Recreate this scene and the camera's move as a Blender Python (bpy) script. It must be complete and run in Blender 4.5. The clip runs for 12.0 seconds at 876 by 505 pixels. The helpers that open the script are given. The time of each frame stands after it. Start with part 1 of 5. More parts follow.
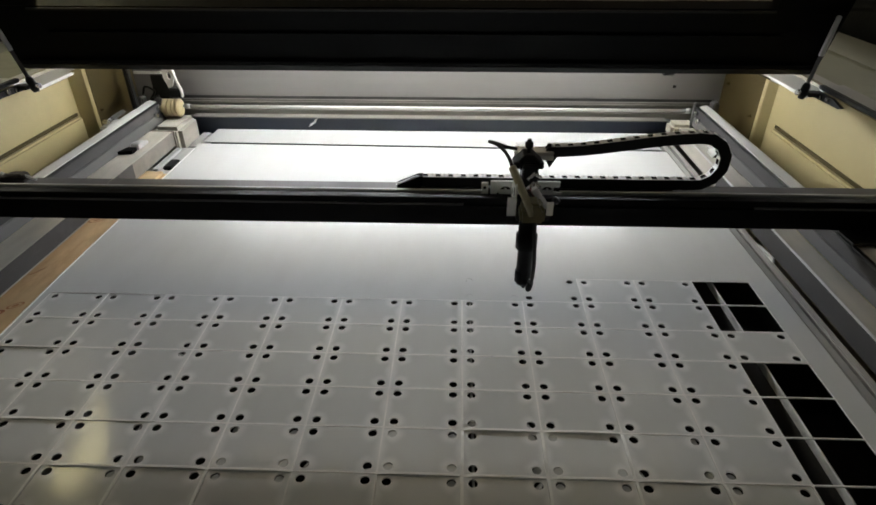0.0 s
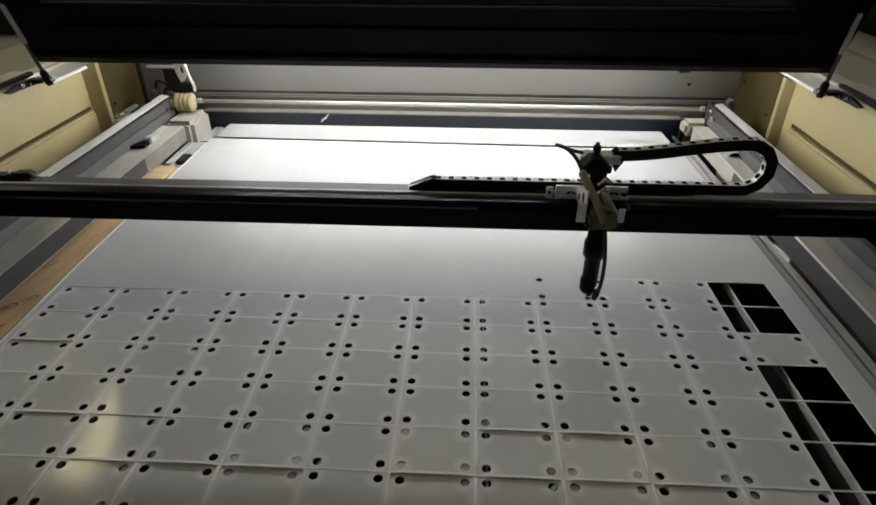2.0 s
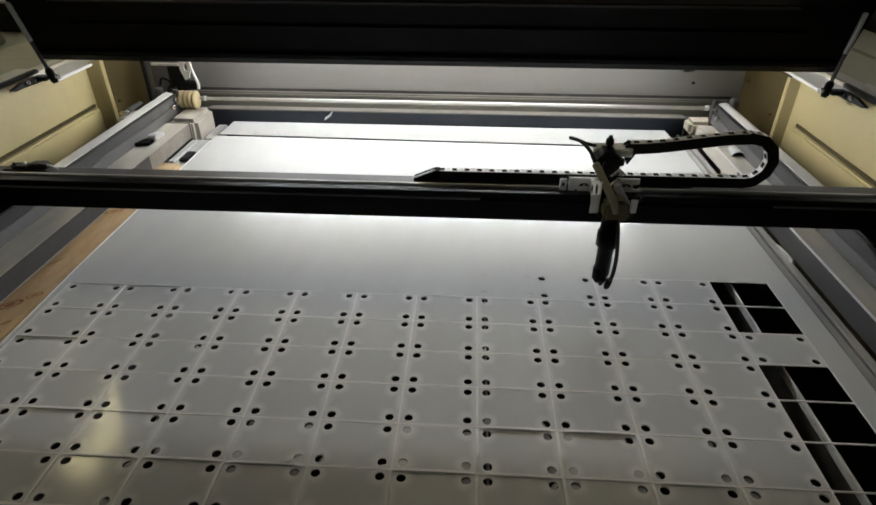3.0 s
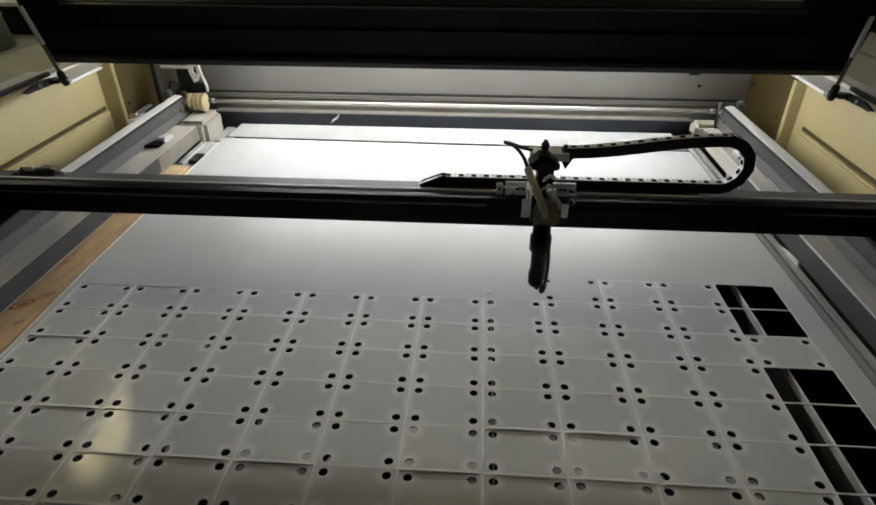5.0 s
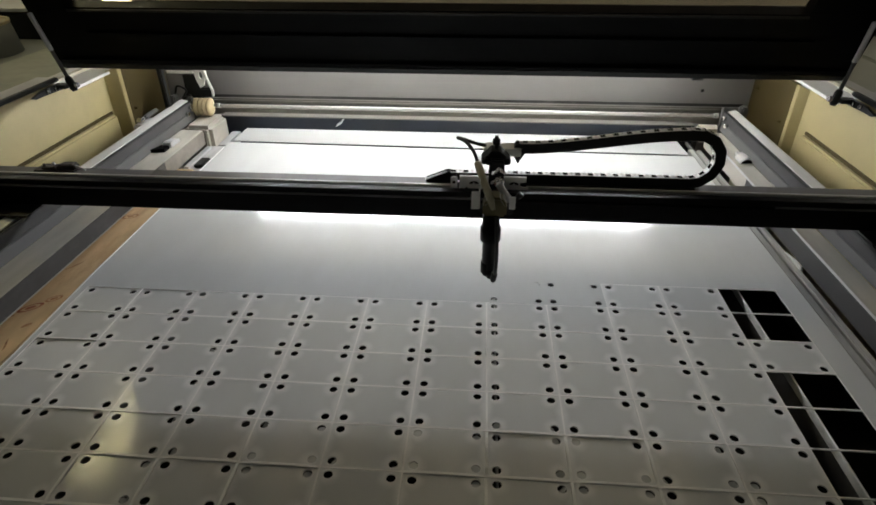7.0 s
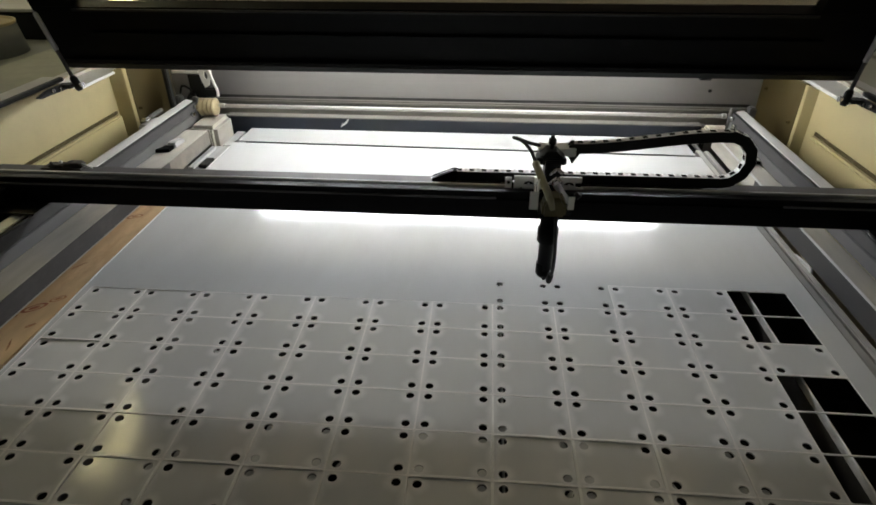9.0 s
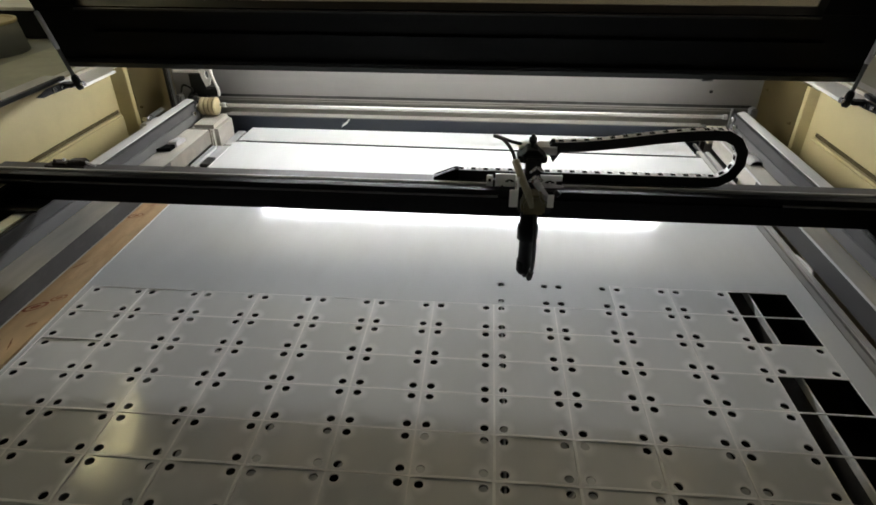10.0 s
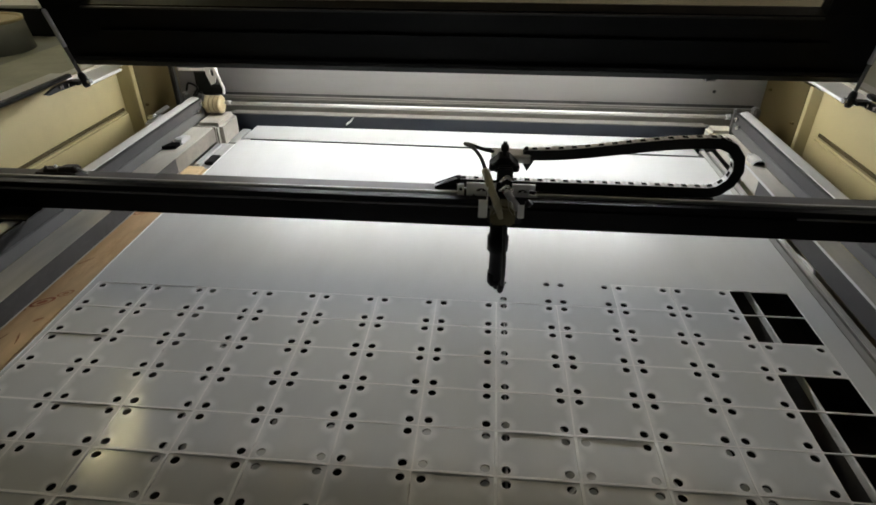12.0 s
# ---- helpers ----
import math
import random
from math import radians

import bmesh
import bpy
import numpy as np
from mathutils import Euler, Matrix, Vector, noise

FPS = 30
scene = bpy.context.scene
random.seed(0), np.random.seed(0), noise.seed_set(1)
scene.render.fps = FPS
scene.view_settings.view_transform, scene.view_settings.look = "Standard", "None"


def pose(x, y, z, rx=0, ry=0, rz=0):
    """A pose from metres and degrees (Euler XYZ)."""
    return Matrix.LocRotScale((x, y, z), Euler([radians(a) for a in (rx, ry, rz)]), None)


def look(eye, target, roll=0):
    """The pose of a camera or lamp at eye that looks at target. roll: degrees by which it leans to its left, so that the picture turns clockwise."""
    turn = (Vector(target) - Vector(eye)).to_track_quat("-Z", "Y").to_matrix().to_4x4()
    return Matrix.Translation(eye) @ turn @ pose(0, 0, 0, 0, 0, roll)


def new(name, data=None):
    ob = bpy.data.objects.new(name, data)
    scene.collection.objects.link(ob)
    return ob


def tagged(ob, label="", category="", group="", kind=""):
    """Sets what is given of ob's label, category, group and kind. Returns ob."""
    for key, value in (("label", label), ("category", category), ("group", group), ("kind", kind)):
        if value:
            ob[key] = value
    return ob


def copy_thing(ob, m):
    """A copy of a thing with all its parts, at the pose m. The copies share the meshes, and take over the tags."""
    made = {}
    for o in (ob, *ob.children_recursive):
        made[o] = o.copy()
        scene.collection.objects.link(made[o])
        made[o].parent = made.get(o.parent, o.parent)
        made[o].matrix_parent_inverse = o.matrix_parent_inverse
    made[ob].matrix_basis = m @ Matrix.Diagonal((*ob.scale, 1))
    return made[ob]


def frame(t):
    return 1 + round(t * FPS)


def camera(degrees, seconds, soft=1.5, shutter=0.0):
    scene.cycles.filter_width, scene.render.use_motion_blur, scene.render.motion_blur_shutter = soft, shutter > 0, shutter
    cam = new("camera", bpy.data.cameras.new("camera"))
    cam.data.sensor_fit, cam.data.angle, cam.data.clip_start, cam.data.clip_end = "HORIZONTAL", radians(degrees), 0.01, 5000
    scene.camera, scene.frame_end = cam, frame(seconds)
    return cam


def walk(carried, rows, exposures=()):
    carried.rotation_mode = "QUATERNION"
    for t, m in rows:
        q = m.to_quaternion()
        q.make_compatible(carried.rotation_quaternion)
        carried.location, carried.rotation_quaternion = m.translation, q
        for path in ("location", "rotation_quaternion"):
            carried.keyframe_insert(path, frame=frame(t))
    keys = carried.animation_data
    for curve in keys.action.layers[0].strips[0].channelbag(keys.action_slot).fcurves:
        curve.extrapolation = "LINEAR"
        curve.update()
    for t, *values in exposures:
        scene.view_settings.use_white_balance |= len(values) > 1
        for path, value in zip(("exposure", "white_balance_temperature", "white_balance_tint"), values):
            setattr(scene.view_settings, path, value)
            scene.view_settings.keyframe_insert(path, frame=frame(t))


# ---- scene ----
cam = camera(73.68, 12.0, soft=1.7)
walk(cam, [
    (0, look((-0.0112, -0.7141, 0.5177), (-0.0408, 0.1396, -0.0024), -0.06)),
    (0.5, look((-0.0131, -0.7124, 0.5180), (-0.0470, 0.1406, -0.0028), -0.04)),
    (1, look((-0.0165, -0.7126, 0.5158), (-0.0520, 0.1410, -0.0039), 0.01)),
    (1.5, look((-0.0200, -0.7096, 0.5162), (-0.0585, 0.1414, -0.0076), 0.06)),
    (2, look((-0.0204, -0.7093, 0.5170), (-0.0618, 0.1403, -0.0088), 0.10)),
    (2.5, look((-0.0210, -0.7106, 0.5180), (-0.0653, 0.1375, -0.0100), 0.13)),
    (3, look((-0.0192, -0.7101, 0.5195), (-0.0662, 0.1370, -0.0099), 0.13)),
    (5, look((-0.0206, -0.7161, 0.5236), (-0.0766, 0.1319, -0.0034), 0.00)),
    (5.5, look((-0.0201, -0.7175, 0.5243), (-0.0784, 0.1312, -0.0012), -0.07)),
    (6, look((-0.0199, -0.7183, 0.5263), (-0.0802, 0.1312, 0.0021), -0.14)),
    (6.5, look((-0.0192, -0.7206, 0.5261), (-0.0823, 0.1308, 0.0054), -0.18)),
    (7, look((-0.0213, -0.7205, 0.5281), (-0.0832, 0.1300, 0.0058), -0.13)),
    (9, look((-0.0240, -0.7140, 0.5244), (-0.0930, 0.1367, 0.0032), -0.23)),
    (9.5, look((-0.0244, -0.7133, 0.5254), (-0.0935, 0.1368, 0.0034), -0.13)),
    (10, look((-0.0268, -0.7138, 0.5247), (-0.0950, 0.1368, 0.0033), -0.04)),
    (10.5, look((-0.0281, -0.7122, 0.5255), (-0.0960, 0.1372, 0.0022), 0.06)),
    (11, look((-0.0289, -0.7139, 0.5262), (-0.0968, 0.1352, 0.0023), 0.13)),
    (11.5, look((-0.0291, -0.7180, 0.5264), (-0.0994, 0.1312, 0.0032), 0.10)),
    (12, look((-0.0267, -0.7204, 0.5263), (-0.0995, 0.1290, 0.0036), 0.08)),
])

# ---- light ----
EXPOSURE = 0.0
LED_POWER = 120.0
LED_BACK_POWER = 14.0
CEILING_POWER = 15.0
ROOM_POWER = 4.0
REAR_POWER = 30.0
scene.view_settings.exposure = EXPOSURE
world = bpy.data.worlds.new("world")
scene.world = world
world.use_nodes = True
world.node_tree.nodes["Background"].inputs[0].default_value = (0.8, 0.9, 1.0, 1)
world.node_tree.nodes["Background"].inputs[1].default_value = 0.02


# ---- materials ----
def mat(name, color, rough=0.5, metal=0.0, spec=0.5, scale=30.0, vary=0.12, bump=0.0, bump_scale=200.0,
        stain=0.0, stain_color=(0.1, 0.08, 0.06), coat=0.0, stretch=(1, 1, 1), rough_vary=0.12, world=False):
    """Principled paint, metal or plastic: grain and blotches in the colour and gloss, fine relief."""
    m = bpy.data.materials.new(name)
    m.use_nodes = True
    nt = m.node_tree
    p = nt.nodes["Principled BSDF"]
    p.inputs["Metallic"].default_value = metal
    p.inputs["Specular IOR Level"].default_value = spec
    p.inputs["Coat Weight"].default_value = coat
    co = nt.nodes.new("ShaderNodeTexCoord")
    mp = nt.nodes.new("ShaderNodeMapping")
    mp.inputs["Scale"].default_value = stretch
    place = nt.nodes.new("ShaderNodeNewGeometry").outputs["Position"] if world else co.outputs["Object"]
    nt.links.new(place, mp.inputs["Vector"])
    n1 = nt.nodes.new("ShaderNodeTexNoise")
    n1.inputs["Scale"].default_value, n1.inputs["Detail"].default_value = scale, 6
    n2 = nt.nodes.new("ShaderNodeTexNoise")
    n2.inputs["Scale"].default_value, n2.inputs["Detail"].default_value = scale / 6, 3
    for n in (n1, n2):
        nt.links.new(mp.outputs["Vector"], n.inputs["Vector"])
    add = nt.nodes.new("ShaderNodeMath")
    add.operation = "ADD"
    nt.links.new(n1.outputs["Fac"], add.inputs[0])
    nt.links.new(n2.outputs["Fac"], add.inputs[1])
    ramp = nt.nodes.new("ShaderNodeMapRange")
    ramp.inputs["From Min"].default_value, ramp.inputs["From Max"].default_value = 0.6, 1.4
    ramp.inputs["To Min"].default_value, ramp.inputs["To Max"].default_value = 1 - vary, 1 + vary
    nt.links.new(add.outputs[0], ramp.inputs["Value"])
    mul = nt.nodes.new("ShaderNodeMixRGB")
    mul.blend_type = "MULTIPLY"
    mul.inputs["Fac"].default_value = 1
    mul.inputs["Color1"].default_value = (*color, 1)
    nt.links.new(ramp.outputs[0], mul.inputs["Color2"])
    last = mul.outputs[0]
    if stain:
        n3 = nt.nodes.new("ShaderNodeTexNoise")
        n3.inputs["Scale"].default_value, n3.inputs["Detail"].default_value = scale / 3, 8
        n3.inputs["Roughness"].default_value = 0.7
        nt.links.new(mp.outputs["Vector"], n3.inputs["Vector"])
        r3 = nt.nodes.new("ShaderNodeMapRange")
        r3.inputs["From Min"].default_value, r3.inputs["From Max"].default_value = 0.52, 0.72
        r3.inputs["To Max"].default_value = stain
        nt.links.new(n3.outputs["Fac"], r3.inputs["Value"])
        mx = nt.nodes.new("ShaderNodeMixRGB")
        mx.inputs["Color2"].default_value = (*stain_color, 1)
        nt.links.new(r3.outputs[0], mx.inputs["Fac"])
        nt.links.new(last, mx.inputs["Color1"])
        last = mx.outputs[0]
    nt.links.new(last, p.inputs["Base Color"])
    rr = nt.nodes.new("ShaderNodeMapRange")
    rr.inputs["From Min"].default_value, rr.inputs["From Max"].default_value = 0.6, 1.4
    rr.inputs["To Min"].default_value = max(0.02, rough - rough_vary)
    rr.inputs["To Max"].default_value = min(1, rough + rough_vary)
    nt.links.new(add.outputs[0], rr.inputs["Value"])
    nt.links.new(rr.outputs[0], p.inputs["Roughness"])
    if bump:
        nb = nt.nodes.new("ShaderNodeTexNoise")
        nb.inputs["Scale"].default_value = bump_scale
        nt.links.new(mp.outputs["Vector"], nb.inputs["Vector"])
        b = nt.nodes.new("ShaderNodeBump")
        b.inputs["Strength"].default_value, b.inputs["Distance"].default_value = bump, 0.001
        nt.links.new(nb.outputs["Fac"], b.inputs["Height"])
        nt.links.new(b.outputs[0], p.inputs["Normal"])
    return m


def glow(name, color, strength):
    m = bpy.data.materials.new(name)
    m.use_nodes = True
    nt = m.node_tree
    nt.nodes.remove(nt.nodes["Principled BSDF"])
    e = nt.nodes.new("ShaderNodeEmission")
    e.inputs[0].default_value, e.inputs[1].default_value = (*color, 1), strength
    nt.links.new(e.outputs[0], nt.nodes["Material Output"].inputs[0])
    return m


PITCH, ROW = 0.09, 0.0624
INSET_X, INSET_Y, HOLE = 0.0112, 0.0090, 0.0051


def sheet_material(name, hazed):
    """Satin pale grey plastic; on cut cards a whitish haze along the cuts and round the holes."""
    m = mat(name, (0.582, 0.585, 0.583), rough=0.5, spec=0.13, scale=14, vary=0.05, bump=0.03, bump_scale=60, coat=0.45,
            stain=0.10, stain_color=(0.42, 0.39, 0.34), rough_vary=0.05, stretch=(1.7, 0.5, 1), world=True)
    m.node_tree.nodes["Principled BSDF"].inputs["Coat Roughness"].default_value = 0.11
    if not hazed:
        return m
    nt = m.node_tree
    p = nt.nodes["Principled BSDF"]
    co = nt.nodes.new("ShaderNodeTexCoord")
    sep = nt.nodes.new("ShaderNodeSeparateXYZ")
    nt.links.new(co.outputs["Object"], sep.inputs[0])

    def op(kind, a, b=None):
        n = nt.nodes.new("ShaderNodeMath")
        n.operation = kind
        for i, v in enumerate((a, b)):
            if v is None:
                continue
            if isinstance(v, (int, float)):
                n.inputs[i].default_value = v
            else:
                nt.links.new(v, n.inputs[i])
        return n.outputs[0]
    ax, ay = op("ABSOLUTE", sep.outputs[0]), op("ABSOLUTE", sep.outputs[1])
    edge = op("MINIMUM", op("MULTIPLY", op("SUBTRACT", PITCH / 2, ax), 0.68), op("MULTIPLY", op("SUBTRACT", ROW / 2, ay), 1.9))
    dx, dy = op("SUBTRACT", ax, PITCH / 2 - INSET_X), op("SUBTRACT", ay, ROW / 2 - INSET_Y)
    hole = op("SUBTRACT", op("SQRT", op("ADD", op("MULTIPLY", dx, dx), op("MULTIPLY", dy, dy))), HOLE)
    near = op("MINIMUM", op("MULTIPLY", edge, 1.7), op("MULTIPLY", hole, 1.15))
    wob = nt.nodes.new("ShaderNodeTexNoise")
    wob.inputs["Scale"].default_value = 60
    geo = nt.nodes.new("ShaderNodeNewGeometry")
    nt.links.new(geo.outputs["Position"], wob.inputs["Vector"])
    near = op("ADD", near, op("MULTIPLY", op("SUBTRACT", wob.outputs["Fac"], 0.5), 0.008))
    r = nt.nodes.new("ShaderNodeMapRange")
    r.interpolation_type = "SMOOTHSTEP"
    r.inputs["From Min"].default_value, r.inputs["From Max"].default_value = -0.002, 0.013
    r.inputs["To Min"].default_value, r.inputs["To Max"].default_value = 0.66, 0.0
    nt.links.new(near, r.inputs["Value"])
    rim = nt.nodes.new("ShaderNodeMapRange")
    rim.inputs["From Min"].default_value, rim.inputs["From Max"].default_value = 0.0004, 0.0034
    rim.inputs["To Min"].default_value, rim.inputs["To Max"].default_value = 0.75, 0.0
    nt.links.new(hole, rim.inputs["Value"])
    mx = nt.nodes.new("ShaderNodeMixRGB")
    mx.inputs["Color2"].default_value = (0.885, 0.872, 0.868, 1)
    nt.links.new(op("MAXIMUM", r.outputs[0], rim.outputs[0]), mx.inputs["Fac"])
    nt.links.new(p.inputs["Base Color"].links[0].from_socket, mx.inputs["Color1"])
    info = nt.nodes.new("ShaderNodeObjectInfo")
    tone = nt.nodes.new("ShaderNodeMapRange")
    tone.inputs["To Min"].default_value, tone.inputs["To Max"].default_value = 0.945, 1.03
    nt.links.new(info.outputs["Random"], tone.inputs["Value"])
    mt = nt.nodes.new("ShaderNodeMixRGB")
    mt.blend_type = "MULTIPLY"
    mt.inputs["Fac"].default_value = 1
    nt.links.new(mx.outputs[0], mt.inputs["Color1"])
    nt.links.new(tone.outputs[0], mt.inputs["Color2"])
    nt.links.new(mt.outputs[0], p.inputs["Base Color"])
    return m


SHEET = sheet_material("satin_plastic_sheet", False)
# web tones hold their haze and also the light their edges catch
WEB = mat("hazed_lit_web", (0.84, 0.82, 0.81), rough=0.45, scale=60, vary=0.12, bump=0.2, bump_scale=300, stain=0.2, stain_color=(0.5, 0.46, 0.4))
STRIP = mat("lit_white_web", (0.90, 0.895, 0.88), rough=0.4, scale=60, vary=0.1, bump=0.2, bump_scale=300)
CARD = sheet_material("satin_plastic_card", True)
BEIGE = mat("beige_powder_coat", (0.48, 0.40, 0.20), rough=0.45, scale=12, vary=0.08, bump=0.15, bump_scale=400, stain=0.25, stain_color=(0.25, 0.2, 0.12))
CREAM = mat("cream_paint", (0.62, 0.58, 0.48), rough=0.65, scale=20, vary=0.1, bump=0.1, stain=0.35, stain_color=(0.28, 0.24, 0.18))
WHITE = mat("white_paint", (0.86, 0.85, 0.83), rough=0.35, scale=15, vary=0.05, stain=0.15, stain_color=(0.4, 0.38, 0.35))
BLACK = mat("black_paint", (0.006, 0.006, 0.0065), rough=0.42, spec=0.3, scale=25, vary=0.3, bump=0.08, stain=0.1, stain_color=(0.05, 0.05, 0.05))
LID = mat("black_lid_paint", (0.0015, 0.0015, 0.0016), rough=0.5, spec=0.08, scale=10, vary=0.3, bump=0.1)
ANODIZED = mat("black_anodized", (0.003, 0.003, 0.0035), rough=0.38, spec=0.10, scale=40, vary=0.2, stretch=(0.05, 1, 1), rough_vary=0.1)
ALU = mat("dull_aluminium", (0.55, 0.55, 0.55), rough=0.42, metal=0.45, scale=60, vary=0.15, stretch=(1, 0.06, 1), stain=0.25, stain_color=(0.15, 0.14, 0.13))
PALEALU = mat("pale_worn_aluminium", (0.68, 0.675, 0.66), rough=0.42, metal=0.25, scale=60, vary=0.18, stretch=(1, 0.06, 1), stain=0.3, stain_color=(0.25, 0.24, 0.22))
ALU_X = mat("drawn_aluminium", (0.50, 0.50, 0.49), rough=0.42, metal=0.3, scale=60, vary=0.15, stretch=(0.06, 1, 1), stain=0.3, stain_color=(0.14, 0.13, 0.12))
BEAMSTRIP = mat("grey_slide_strip", (0.44, 0.44, 0.42), rough=0.42, metal=0.2, scale=60, vary=0.15, stretch=(0.06, 1, 1), stain=0.3, stain_color=(0.12, 0.11, 0.10))
DARKTUBE = mat("dark_brown_tube", (0.20, 0.18, 0.155), rough=0.75, scale=40, vary=0.35, bump=0.3, stain=0.4, stain_color=(0.10, 0.09, 0.08))
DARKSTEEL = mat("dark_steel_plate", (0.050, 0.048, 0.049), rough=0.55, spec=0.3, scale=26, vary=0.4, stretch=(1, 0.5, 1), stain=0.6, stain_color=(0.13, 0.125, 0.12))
STEEL = mat("grey_steel", (0.118, 0.115, 0.115), rough=0.55, metal=0.1, spec=0.3, scale=20, vary=0.2, stretch=(1, 0.3, 1), stain=0.35, stain_color=(0.10, 0.095, 0.09))
TUBE = mat("dusty_beige_tube", (0.43, 0.405, 0.355), rough=0.6, scale=22, vary=0.28, bump=0.15, stain=0.6, stain_color=(0.15, 0.13, 0.11), stretch=(1.6, 0.35, 1))
CHROME = mat("bright_chrome", (0.75, 0.75, 0.76), rough=0.16, metal=1.0, scale=40, vary=0.05, rough_vary=0.05)
SATIN = mat("satin_chrome", (0.78, 0.77, 0.78), rough=0.38, metal=0.3, scale=40, vary=0.08)
SHADEBROWN = mat("shade_brown_beige", (0.070, 0.052, 0.018), rough=0.6, spec=0.2, scale=10, vary=0.2, bump=0.15, bump_scale=300, stain=0.4, stain_color=(0.05, 0.035, 0.012))
BLUE = mat("blue_black_panel", (0.010, 0.015, 0.029), rough=0.30, scale=9, vary=0.25, spec=0.45, rough_vary=0.05, stretch=(0.6, 1, 1))
BACK = mat("grey_back_panel", (0.225, 0.216, 0.214), rough=0.5, metal=0.2, scale=8, vary=0.15, stretch=(0.3, 1, 2), stain=0.35, stain_color=(0.14, 0.13, 0.11))
SILL = mat("brown_grey_sill", (0.15, 0.142, 0.130), rough=0.55, spec=0.3, scale=12, vary=0.2, stretch=(0.3, 1, 1), stain=0.4, stain_color=(0.09, 0.08, 0.07))
WOOD = mat("tan_fibreboard", (0.61, 0.42, 0.225), rough=0.7, scale=36, vary=0.38, bump=0.25, stretch=(1, 0.28, 1), stain=0.75, stain_color=(0.27, 0.115, 0.05))
PALEWOOD = mat("pale_plywood", (0.62, 0.46, 0.26), rough=0.7, scale=40, vary=0.2, bump=0.2, stretch=(0.2, 1, 1))
FADED = mat("brown_scorched_ink", (0.36, 0.17, 0.075), rough=0.75, scale=160, vary=0.45)
INK = mat("faded_red_ink", (0.30, 0.10, 0.045), rough=0.7, scale=200, vary=0.4)
RIMGREY = mat("scuffed_grey_rim", (0.36, 0.352, 0.335), rough=0.5, metal=0.2, scale=40, vary=0.35, bump=0.2, stretch=(1, 0.12, 1), stain=0.5, stain_color=(0.11, 0.105, 0.10))
YELLOWED = mat("yellowed_plastic", (0.60, 0.50, 0.30), rough=0.4, scale=60, vary=0.15, stain=0.3, stain_color=(0.3, 0.2, 0.08))
SLOTDARK = mat("matt_black_recess", (0.003, 0.003, 0.003), rough=0.9, spec=0.05, scale=80, vary=0.3)
RUBBER = mat("black_rubber", (0.008, 0.008, 0.008), rough=0.5, scale=80, vary=0.3)
CHAINB = mat("black_nylon", (0.006, 0.006, 0.0065), spec=0.3, rough=0.42, scale=80, vary=0.2)
CHAINBAR = mat("pale_grey_nylon", (0.85, 0.85, 0.86), rough=0.32, scale=80, vary=0.2)
HOSE = mat("clear_yellowed_hose", (0.29, 0.27, 0.18), rough=0.3, scale=60, vary=0.15)
TAPE = mat("olive_tape", (0.10, 0.085, 0.03), rough=0.45, scale=50, vary=0.3, bump=0.3, bump_scale=120)
RED = mat("red_wire", (0.10, 0.02, 0.015), rough=0.4, scale=50, vary=0.2)
DARK = mat("sooty_tray", (0.018, 0.016, 0.014), rough=0.8, scale=20, vary=0.4, bump=0.3)
# slat in two tones: dark for its shaded foot, bright for its lit top
SLAT = mat("shaded_slat_steel", (0.07, 0.065, 0.058), rough=0.6, metal=0.2, spec=0.3, scale=40, vary=0.4, bump=0.2, stain=0.5, stain_color=(0.02, 0.018, 0.015))
LITSTEEL = mat("lit_scratched_steel", (0.60, 0.59, 0.57), rough=0.5, metal=0.15, scale=130, vary=0.5, bump=0.3, stretch=(1, 0.22, 0.6), stain=0.85, stain_color=(0.06, 0.056, 0.05))
ROOMW = mat("grey_wall_plaster", (0.42, 0.41, 0.37), rough=0.85, scale=3, vary=0.15, bump=0.2)
FLOORM = mat("concrete_floor", (0.16, 0.155, 0.145), rough=0.7, scale=4, vary=0.25, bump=0.2, stain=0.3)
OLIVE = mat("grey_green_enamel", (0.60, 0.61, 0.52), rough=0.5, scale=6, vary=0.15, stain=0.3)
BENCHTOP = mat("worn_olive_benchtop", (0.42, 0.43, 0.35), rough=0.6, scale=9, vary=0.25, stain=0.5, stain_color=(0.20, 0.19, 0.15))
BUCKET = mat("grey_bucket_plastic", (0.25, 0.26, 0.245), rough=0.5, scale=10, vary=0.15)
LEDGLOW = glow("white_led_diffuser", (0.955, 0.98, 1.0), LED_POWER)
LEDBACK = glow("dim_led_tube_back", (0.93, 0.97, 1.0), LED_BACK_POWER)
ROOMGLOW = glow("neutral_ceiling_tube", (0.95, 0.97, 0.93), ROOM_POWER)
TANGLOW = glow("dim_tan_glow", (1.0, 0.82, 0.58), 1.4)
REARGLOW = glow("added_rear_tube", (1.0, 0.97, 0.88), REAR_POWER)
WARMGLOW = glow("warm_ceiling_tube", (1.0, 0.88, 0.46), CEILING_POWER)
GLASS = bpy.data.materials.new("smoked_acrylic")
GLASS.use_nodes = True
GLASS.node_tree.nodes["Principled BSDF"].inputs["Base Color"].default_value = (0.90, 0.87, 0.80, 1)
GLASS.node_tree.nodes["Principled BSDF"].inputs["Transmission Weight"].default_value = 1.0
